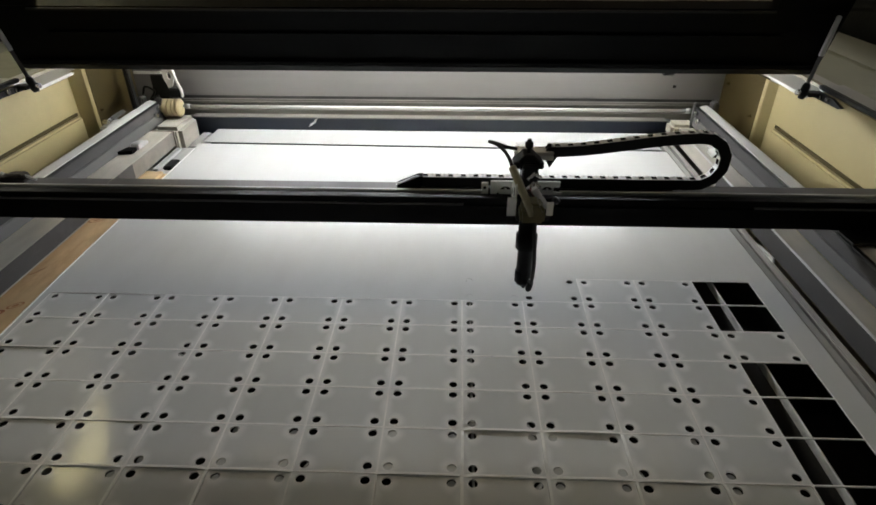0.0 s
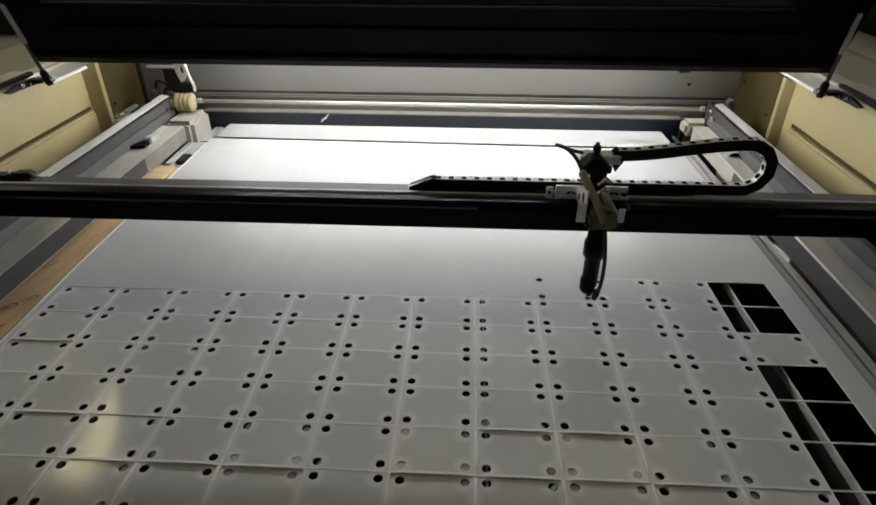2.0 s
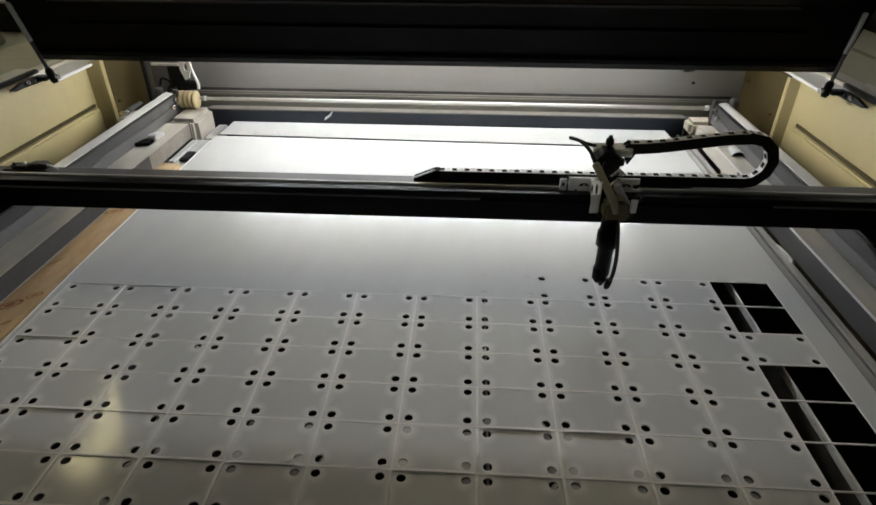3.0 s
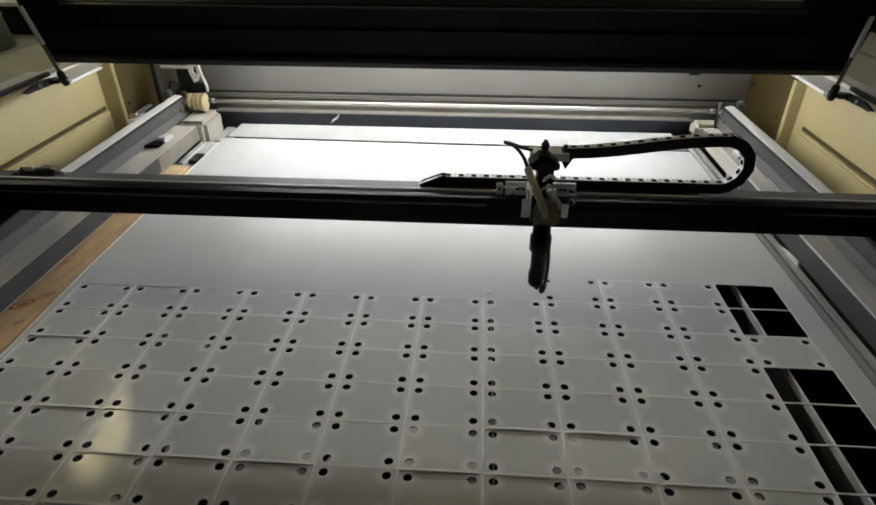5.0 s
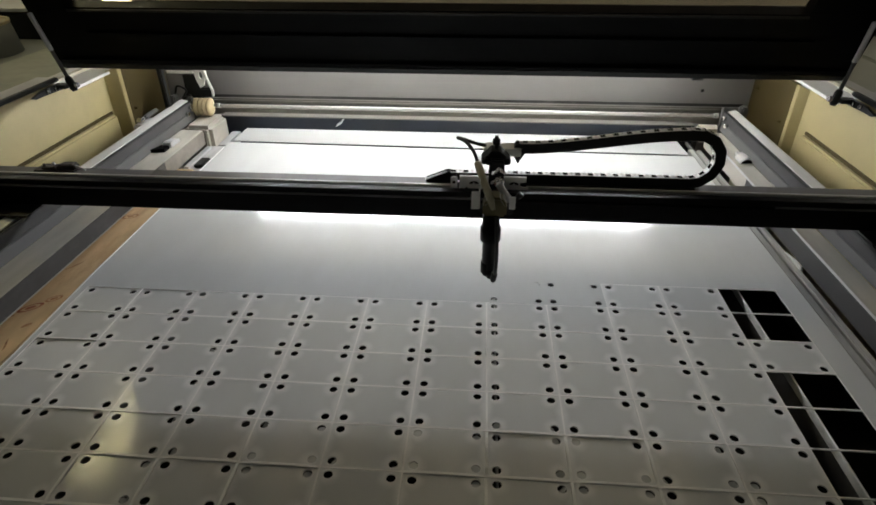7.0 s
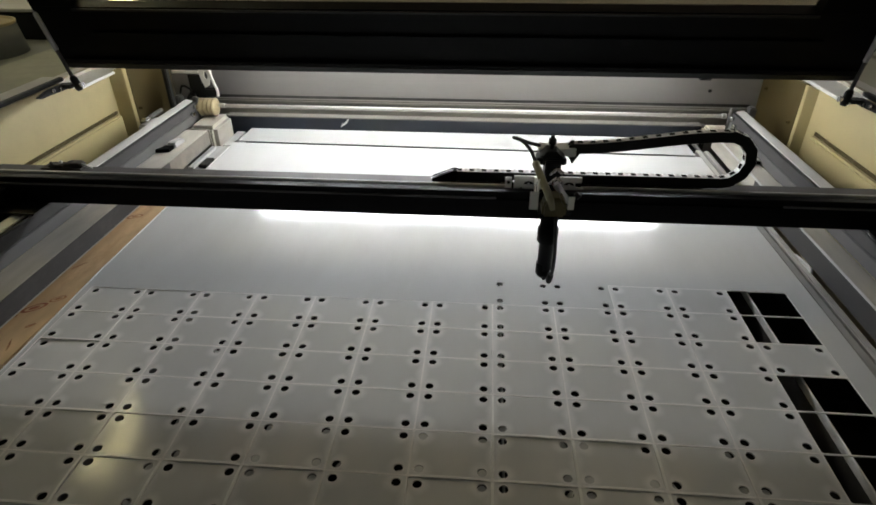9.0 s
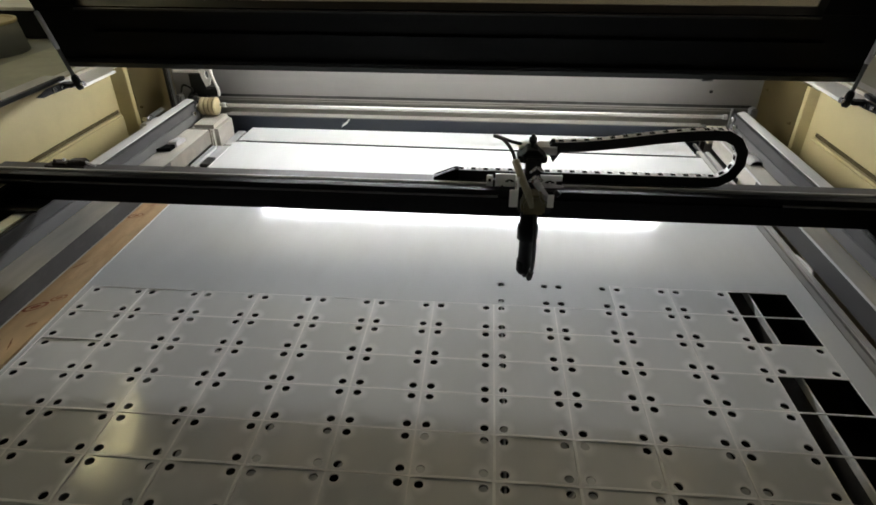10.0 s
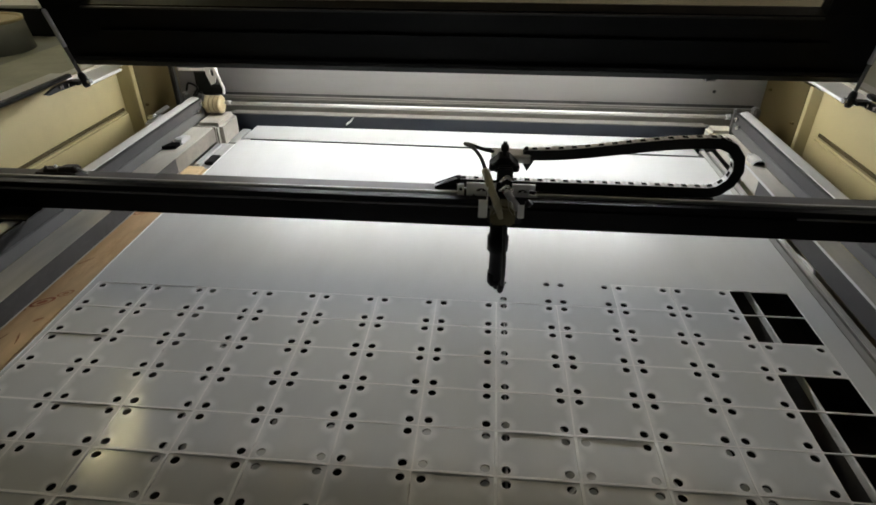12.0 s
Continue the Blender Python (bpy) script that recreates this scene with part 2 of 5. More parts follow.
GLASS.node_tree.nodes["Principled BSDF"].inputs["Roughness"].default_value = 0.03
GLASS.node_tree.nodes["Principled BSDF"].inputs["IOR"].default_value = 1.1


# ---- mesh helpers ----
def box(bm, x0, x1, y0, y1, z0, z1, m=None):
    vs = [bm.verts.new((x, y, z)) for x in (x0, x1) for y in (y0, y1) for z in (z0, z1)]
    fs = [bm.faces.new([vs[i] for i in f]) for f in ((0, 1, 3, 2), (4, 6, 7, 5), (0, 4, 5, 1), (2, 3, 7, 6), (0, 2, 6, 4), (1, 5, 7, 3))]
    if m is not None:
        bmesh.ops.transform(bm, matrix=m, verts=vs)
    return vs


def prism(bm, outline, a0, a1, axis="x"):
    """A straight extrusion of a closed outline along an axis: (y, z) for x, (x, z) for y, (x, y) for z."""
    def at(p, a):
        return {"x": (a, p[0], p[1]), "y": (p[0], a, p[1]), "z": (p[0], p[1], a)}[axis]
    lo = [bm.verts.new(at(p, a0)) for p in outline]
    hi = [bm.verts.new(at(p, a1)) for p in outline]
    n = len(outline)
    for i in range(n):
        bm.faces.new((lo[i], lo[(i + 1) % n], hi[(i + 1) % n], hi[i]))
    bm.faces.new(lo)
    bm.faces.new(hi)
    bmesh.ops.recalc_face_normals(bm, faces=bm.faces)
    return lo + hi


def sweep(bm, pts, radius, seg=12, radii=None):
    """A round tube along a line of points, closed at both ends."""
    pts = [Vector(p) for p in pts]
    rings = []
    side = None
    for i, p in enumerate(pts):
        d = (pts[min(i + 1, len(pts) - 1)] - pts[max(i - 1, 0)]).normalized()
        if side is None:
            side = d.orthogonal().normalized()
        side = (side - d * side.dot(d)).normalized()
        up = d.cross(side)
        r = radii[i] if radii else radius
        rings.append([bm.verts.new(p + (side * math.cos(a) + up * math.sin(a)) * r) for a in [2 * math.pi * k / seg for k in range(seg)]])
    for a, b in zip(rings, rings[1:]):
        for k in range(seg):
            f = bm.faces.new((a[k], a[(k + 1) % seg], b[(k + 1) % seg], b[k]))
            f.smooth = True
    bm.faces.new(rings[0][::-1])
    bm.faces.new(rings[-1])


def curve_points(ctrl, n=8):
    """Points on a smooth line through the given ones."""
    c = [Vector(p) for p in ctrl]
    c = [2 * c[0] - c[1]] + c + [2 * c[-1] - c[-2]]
    out = []
    for i in range(1, len(c) - 2):
        for k in range(n):
            t = k / n
            out.append(0.5 * (2 * c[i] + (c[i + 1] - c[i - 1]) * t + (2 * c[i - 1] - 5 * c[i] + 4 * c[i + 1] - c[i + 2]) * t * t
                              + (3 * c[i] - c[i - 1] - 3 * c[i + 1] + c[i + 2]) * t ** 3))
    return out + [c[-2]]


def lathe(bm, profile, at=(0, 0, 0), seg=24, m=None):
    """A turned body round z: (radius, height) pairs from below to above."""
    rings = [[bm.verts.new((at[0] + r * math.cos(2 * math.pi * k / seg), at[1] + r * math.sin(2 * math.pi * k / seg), at[2] + z)) for k in range(seg)] for r, z in profile]
    for a, b in zip(rings, rings[1:]):
        for k in range(seg):
            bm.faces.new((a[k], a[(k + 1) % seg], b[(k + 1) % seg], b[k])).smooth = True
    bm.faces.new(rings[0][::-1])
    bm.faces.new(rings[-1])
    if m is not None:
        bmesh.ops.transform(bm, matrix=m, verts=[v for r in rings for v in r])


def part(name, bm, material, parent=None, label="", bevel=0.0, kind=""):
    """Links a bmesh as one mesh object, under a thing or a part where one is given."""
    if bevel:
        bmesh.ops.recalc_face_normals(bm, faces=bm.faces)
        edges = [e for e in bm.edges if len(e.link_faces) == 2 and e.calc_face_angle(0) > 0.6]
        bmesh.ops.bevel(bm, geom=edges, offset=bevel, segments=2, affect="EDGES", clamp_overlap=True)
    bmesh.ops.recalc_face_normals(bm, faces=bm.faces)
    me = bpy.data.meshes.new(name)
    bm.to_mesh(me)
    bm.free()
    me.materials.append(material)
    ob = new(name, me)
    if parent:
        ob.parent = parent
    if label or kind:
        tagged(ob, label, kind=kind)
    return ob


def boxes(*rows):
    bm = bmesh.new()
    for r in rows:
        box(bm, *r)
    return bm


def thing(name, label, category, group="", kind=""):
    return tagged(new(name), label, category, group, kind)


# ---- the room ----
def build_room():
    floor_z, top = -0.88, 1.92
    tagged(part("floor", boxes((-4, 4, -3.5, 4, floor_z - 0.1, floor_z)), FLOORM), "grey stained concrete workshop floor", "floor", kind="structure")
    tagged(part("ceiling", boxes((-4, 4, -3.5, 4, top, top + 0.1)), ROOMW), "dim grey workshop ceiling", "ceiling", kind="structure")
    for n, r in (("wall_north", (-4, 4, 4, 4.1, floor_z, top)), ("wall_south", (-4, 4, -3.6, -3.5, floor_z, top)),
                 ("wall_west", (-4.1, -4, -3.5, 4, floor_z, top)), ("wall_east", (4, 4.1, -3.5, 4, floor_z, top))):
        tagged(part(n, boxes(r), ROOMW), "dim grey plastered workshop wall", "wall", kind="structure")
    lamp = thing("ceiling_lamp", "warm yellow ceiling lamp with a long diffuser", "lamp")
    lm = pose(-1.87, 1.40, top, 0, 0, 8)
    for n, r, m, l in (("housing", (-0.09, 0.09, -0.39, 0.39, -0.05, 0.0), WHITE, ""), ("diffuser", (-0.065, 0.065, -0.36, 0.36, -0.062, -0.0505), WARMGLOW, "glowing warm yellow diffuser")):
        ob = part(n, boxes(r), m, lamp, l)
        ob.matrix_basis = lm
    # unseen tubes: front pair gives room light, rear pair added to brighten flanges and benches
    for x, y in ((-1.15, -0.7), (1.15, -0.7), (-3.2, 2.4), (3.0, 2.4)):
        lp = thing("ceiling_lamp", "unseen white ceiling tube added for room light", "lamp", "tube lamps of the ceiling")
        part("housing", boxes((x - 0.6, x + 0.6, y - 0.08, y + 0.08, top - 0.05, top)), WHITE, lp, bevel=0.004)
        bm = bmesh.new()
        sweep(bm, [(x - 0.58, y, top - 0.075), (x + 0.58, y, top - 0.075)], 0.022)
        part("tube", bm, ROOMGLOW if y < 0 else REARGLOW, lp, "glowing white tube")
    # unseen glowing strips, added to give the sheet its brown streaky reflections
    row = thing("louvre_lamp", "unseen tan glow strips added for brown reflections", "lamp")
    part("housing", boxes((-1.32, 1.44, 1.06, 1.46, top - 0.03, top)), CREAM, row)
    rng = random.Random(5)
    x = -1.30
    while x < 1.38:
        w = rng.uniform(0.08, 0.16)
        part("louvre", boxes((x, min(x + w, 1.42), 1.08, rng.uniform(1.38, 1.44), top - 0.040, top - 0.0305)), TANGLOW, row, "dim glowing tan strip")
        x += w + rng.uniform(0.07, 0.20)
    # bench with a bucket on one side, enamelled cabinet on the other
    bench = thing("workbench", "grey-green enamelled bench beside the cutter", "bench")
    part("worktop", boxes((-1.45, -0.955, 0.1, 2.2, 0.06, 0.10)), BENCHTOP, bench, bevel=0.004)
    part("back_shelf", boxes((-2.4, -1.4505, 0.1, 2.2, 0.03, 0.07)), BUCKET, bench, "dusty lower back shelf", bevel=0.004)
    for x in (-2.35, -1.12):
        for y in (0.15, 2.1):
            part("leg", boxes((x, x + 0.05, y, y + 0.05, floor_z, 0.03 if x < -2 else 0.06)), STEEL, bench, bevel=0.003)
    bucket = thing("bucket", "grey plastic bucket with a yellowed rim on the bench", "bucket")
    bm = bmesh.new()
    lathe(bm, [(0.152, 0.0), (0.137, 0.100), (0.132, 0.100), (0.144, 0.008)], (-1.740, 1.20, 0.07), 32)
    part("shell", bm, BUCKET, bucket)
    bm = bmesh.new()
    lathe(bm, [(0.1382, 0.092), (0.1400, 0.094), (0.1400, 0.1015), (0.1305, 0.1015), (0.1305, 0.094)], (-1.740, 1.20, 0.07), 32)
    part("rim", bm, YELLOWED, bucket, "yellowed rim")
    crate = thing("dark_crate", "dark plastic crate behind the bucket", "crate")
    part("shell", boxes((-1.95, -1.4505, 1.43, 1.95, 0.0702, 0.170)), RUBBER, crate, bevel=0.01)
    part("lid", boxes((-1.97, -1.66, 1.41, 1.97, 0.1702, 0.182)), WHITE, crate, "white lid", bevel=0.003)
    cab = thing("steel_cabinet", "grey-green enamelled steel cabinet beside the cutter", "cabinet")
    part("body", boxes((0.93, 2.2, 0.25, 2.2, floor_z, 0.06)), OLIVE, cab, bevel=0.004)
    part("top_panel", boxes((0.92, 1.145, 0.24, 2.22, 0.0605, 0.10)), OLIVE, cab, bevel=0.005)
    part("top_panel", boxes((1.160, 1.36, 0.24, 2.22, 0.0605, 0.10)), OLIVE, cab, bevel=0.005)
    part("motor_housing", boxes((1.40, 1.95, 1.1, 1.7, 0.0605, 0.24)), RUBBER, cab, "dark housing", bevel=0.02)
    bm = bmesh.new()
    sweep(bm, curve_points([(1.38, 1.9, 0.11), (1.42, 1.5, 0.20), (1.36, 1.2, 0.18), (1.45, 0.9, 0.12)]), 0.03, 10)
    part("cable_duct", bm, RUBBER, cab, "dark flexible duct")


# ---- the cutter's cabinet ----
FRONT_Y, BACK_Y = -0.56, 0.80
LEFT, RIGHT = -0.872, 0.668
LID_TILT = 21.0
HINGE_Y, HINGE_Z = 0.48, 0.219


def build_cabinet():
    cab = thing("laser_cutter_cabinet", "beige laser cutter cabinet with its black lid propped open", "machine")
    for side, x in ((-1, LEFT), (1, RIGHT)):
        # upper panel: its level top edge drops beside the lid hinge
        out = x + side * 0.012
        step = {-1: 0.550, 1: 0.516}[side]
        bm = bmesh.new()
        prism(bm, [(FRONT_Y, 0.094), (step, 0.094), (step, 0.1765), (0.45, 0.1765), (0.395, 0.206), (FRONT_Y, 0.206)], x, out, "x")
        part("side_panel", bm, BEIGE, cab)
        low = boxes((min(x - side * 0.012, out), max(x - side * 0.012, out), FRONT_Y, step, -0.85, 0.0935))
        part("lower_panel", low, BEIGE, cab, bevel=0.004)
        ga, gb = sorted((x - side * 0.0030, x - side * 0.0002))
        part("ledge_strip", boxes((ga, gb, FRONT_Y, step - 0.002, 0.0945, 0.1010)), SHADEBROWN, cab, "dark strip above the ledge")
        # bent flange along the top edge, a rubber seal and the outer skin
        for n, a, b, z0, z1, y0, y1, m, l in (("flange", 0.0, 0.11, 0.177, 0.183, 0.451, 0.63, WHITE, "white top flange"),
                                              ("seal", 0.001, 0.0115, 0.2065, 0.2145, FRONT_Y, 0.415, RUBBER, "black rubber seal"),
                                              ("outer_flange", 0.0122, 0.058, 0.200, 0.210, FRONT_Y, 0.430, WHITE, "white outer top")):
            xa, xb = sorted((x + side * a, x + side * b))
            part(n, boxes((xa, xb, y0, y1, z0, z1)), m, cab, l, bevel=0.0015)
        ox = x + side * 0.058
        part("outer_skin", boxes((min(ox, ox + side * 0.01), max(ox, ox + side * 0.01), FRONT_Y, 0.86, -0.85, 0.189)), CREAM, cab)
        # recess behind the panel, then the post and the rear side wall
        inner, edge, py, high, low_z = {-1: (-0.858, -0.886, 0.578, 0.193, 0.181), 1: (0.662, 0.679, 0.571, 0.177, 0.170)}[side]
        bm = bmesh.new()
        prism(bm, [(inner, 0.00), (edge, 0.00), (edge, low_z), (inner, high)], py, py + 0.015, "y")
        for v in bm.verts:
            if abs(v.co.x - inner) < 1e-5:
                v.co.y += 0.014
        part("post", bm, BEIGE, cab, bevel=0.001)
        ra, rb = sorted((edge, edge + side * 0.006))
        part("post_return", boxes((ra, rb, step - 0.004, py + 0.010, 0.00, 0.1765)), BEIGE, cab)
        bm = bmesh.new()
        vs = []
        for y, top in ((py + 0.0295, high), (0.66, 0.174), (0.72, 0.164), (BACK_Y, 0.150)):
            vs.append([bm.verts.new((xx, y, z)) for xx, z in ((inner, -0.10), (inner + side * 0.01, -0.10), (inner + side * 0.01, top), (inner, top))])
        for a, b in zip(vs, vs[1:]):
            for k in range(4):
                bm.faces.new((a[k], a[(k + 1) % 4], b[(k + 1) % 4], b[k]))
        bm.faces.new(vs[0])
        bm.faces.new(vs[-1])
        # the wall's shade is put into a darker, browner beige
        part("rear_side_wall", bm, SHADEBROWN, cab, "rear side wall, painted dark for the shade on it")
        for y, z in ((0.622, 0.086), (0.770, 0.120)):
            bm = bmesh.new()
            sweep(bm, [(inner + side * 0.004, y, z), (inner - side * 0.003, y, z)], 0.0042, 8)
            sweep(bm, [(inner - side * 0.003, y, z), (inner - side * 0.007, y, z)], 0.0026, 8)
            part("screw", bm, SHADEBROWN, cab)
    part("back_panel", boxes((LEFT, RIGHT, BACK_Y + 0.001, BACK_Y + 0.013, -0.85, 0.29)), BACK, cab, "smudged grey back panel")
    part("back_rib", boxes((LEFT + 0.05, RIGHT - 0.02, BACK_Y - 0.014, BACK_Y, 0.050, 0.0630)), SILL, cab, "brown-grey rear rib", bevel=0.004)
    # dark strip stands for the shadow line above the rib
    part("rib_shade", boxes((LEFT + 0.05, RIGHT - 0.02, BACK_Y - 0.002, BACK_Y, 0.0636, 0.0705)), DARKSTEEL, cab, "dark strip painted for the shade over the rear rib")
    part("back_sill", boxes((LEFT + 0.08, RIGHT - 0.08, BACK_Y - 0.03, BACK_Y, 0.026, 0.045)), SILL, cab, bevel=0.003)
    part("panel_screw", boxes((0.536, 0.544, BACK_Y - 0.003, BACK_Y + 0.001, 0.100, 0.107)), BLACK, cab, bevel=0.001)
    part("rear_cover", boxes((LEFT - 0.03, RIGHT + 0.02, HINGE_Y + 0.03, BACK_Y + 0.03, 0.291, 0.334)), CREAM, cab, bevel=0.003)
    part("cover_front", boxes((LEFT - 0.03, RIGHT + 0.02, HINGE_Y + 0.034, HINGE_Y + 0.044, 0.252, 0.2905)), CREAM, cab)
    part("front_panel", boxes((LEFT, RIGHT, FRONT_Y - 0.012, FRONT_Y, -0.85, 0.02)), BEIGE, cab)
    part("base", boxes((LEFT - 0.16, RIGHT + 0.16, FRONT_Y, BACK_Y + 0.05, -0.88, -0.852)), BLACK, cab)
    # lid: a flat box hinged at the rear cover
    lid_m = pose(0, HINGE_Y, HINGE_Z, LID_TILT, 0, 0)
    x0, x1 = LEFT - 0.033, RIGHT + 0.022
    wx0, wx1, wz0, wz1, h = -0.822, 0.560, 0.134, 0.74, 0.84
    lid = part("lid", boxes((x0, x1, 0.0, 0.03, 0.0, wz0), (x0, x1, 0.0, 0.03, wz1, h), (x0, wx0, 0.0, 0.03, wz0 + 0.0005, wz1 - 0.0005), (wx1, x1, 0.0, 0.03, wz0 + 0.0005, wz1 - 0.0005)), LID, cab, "matt black lid, propped open")
    lid.matrix_basis = lid_m
    part("lip", boxes((x0 + 0.01, x1 - 0.01, -0.014, -0.001, 0.004, 0.022)), BLACK, lid, "thin black lower lip", bevel=0.004)
    part("rib", boxes((x0 + 0.10, x1 - 0.10, -0.005, -0.001, 0.060, 0.085)), LID, lid, bevel=0.0035)
    part("window_trim", boxes((wx0, wx1, -0.005, -0.001, wz0 - 0.006, wz0 - 0.002)), BLACK, lid, "thin black window trim")
    pane = part("window", boxes((wx0 + 0.0005, wx1 - 0.0005, 0.0255, 0.0290, wz0 + 0.0005, wz1 - 0.0005)), GLASS, lid, "smoked acrylic window")
    pane.visible_shadow = False
    bm = bmesh.new()
    sweep(bm, [(0.40, 0.01, -0.003), (0.42, 0.01, -0.003)], 0.010, 10)
    part("hinge", bm, BLACK, lid)


def build_led():
    led = thing("led_tube", "bright white led tube under the rear cover", "lamp")
    # the chips face the bed: the front of the tube is bright, its underside and back are dim
    arc = [(0.765 - 0.018 * math.cos(a), 0.250 + 0.018 * math.sin(a)) for a in [math.radians(-16 + 58 * k / 8) for k in range(9)]]
    bm = bmesh.new()
    prism(bm, arc, -0.65, 0.46, "x")
    part("diffuser", bm, LEDGLOW, led, "glowing white diffuser")
    arc = [(0.7652 - 0.018 * math.cos(a), 0.250 + 0.018 * math.sin(a)) for a in [math.radians(42 + 302 * k / 14) for k in range(15)]]
    bm = bmesh.new()
    prism(bm, arc, -0.65, 0.46, "x")
    part("rear_diffuser", bm, LEDBACK, led, "dimly glowing back of the tube")
    part("channel", boxes((-0.68, 0.49, 0.745, 0.785, 0.2685, 0.2905)), ALU_X, led)
    for x in (-0.665, 0.4605):
        part("cap", boxes((x, x + 0.0145, 0.746, 0.784, 0.231, 0.2682)), WHITE, led)


def build_struts():
    lid_m = pose(0, HINGE_Y, HINGE_Z, LID_TILT, 0, 0)
    for side, x in ((-1, LEFT), (1, RIGHT)):
        st = thing("gas_strut", "chrome gas strut holding the lid open", "gas strut", "gas struts of the lid")
        low = Vector((x - side * 0.028, 0.408, 0.201))
        high = lid_m @ Vector(({-1: -0.894, 1: 0.669}[side], -0.012, 0.129))
        d = (high - low).normalized()
        mid = low.lerp(high, 0.48)
        bm = bmesh.new()
        sweep(bm, [low + d * 0.012, mid + d * 0.01], 0.0036, 12)
        part("rod", bm, STEEL, st, "dark steel rod")
        bm = bmesh.new()
        sweep(bm, [mid, mid + d * 0.003, high - d * 0.003, high], 0.0046, 14, [0.0034, 0.0046, 0.0046, 0.0034])
        part("cylinder", bm, SATIN, st, "satin chrome cylinder")
        bm = bmesh.new()
        sweep(bm, [low - d * 0.012, low - d * 0.006, low + d * 0.012, low + d * 0.018], 0.01, 12, [0.005, 0.0075, 0.0075, 0.005])
        part("ball_socket", bm, BLACK, st)
        bm = bmesh.new()
        sweep(bm, [low + Vector((-side * 0.004, 0, 0)), low + Vector((-side * 0.013, 0, 0.001))], 0.0052, 12)
        part("ball_cap", bm, CHROME, st, "bright end cap")
        bm = bmesh.new()
        a, b = sorted((x - side * 0.0005, x - side * 0.006))
        prism(bm, [(0.318, 0.1985), (0.350, 0.2055), (0.405, 0.2055), (0.412, 0.203), (0.412, 0.192), (0.352, 0.1945), (0.328, 0.1945)], a, b, "x")
        a, b = sorted((x - side * 0.006, x - side * 0.024))
        box(bm, a, b, 0.392, 0.411, 0.197, 0.2045)
        part("bracket", bm, BLACK, st, "black steel bracket")
        for y, z in ((0.362, 0.2015), (0.386, 0.1985)):
            bm = bmesh.new()
            sweep(bm, [(x - side * 0.006, y, z), (x - side * 0.011, y, z)], 0.004, 8)
            part("bolt", bm, CHROME, st)


# ---- rails and tubes ----
RAIL_Z = 0.09


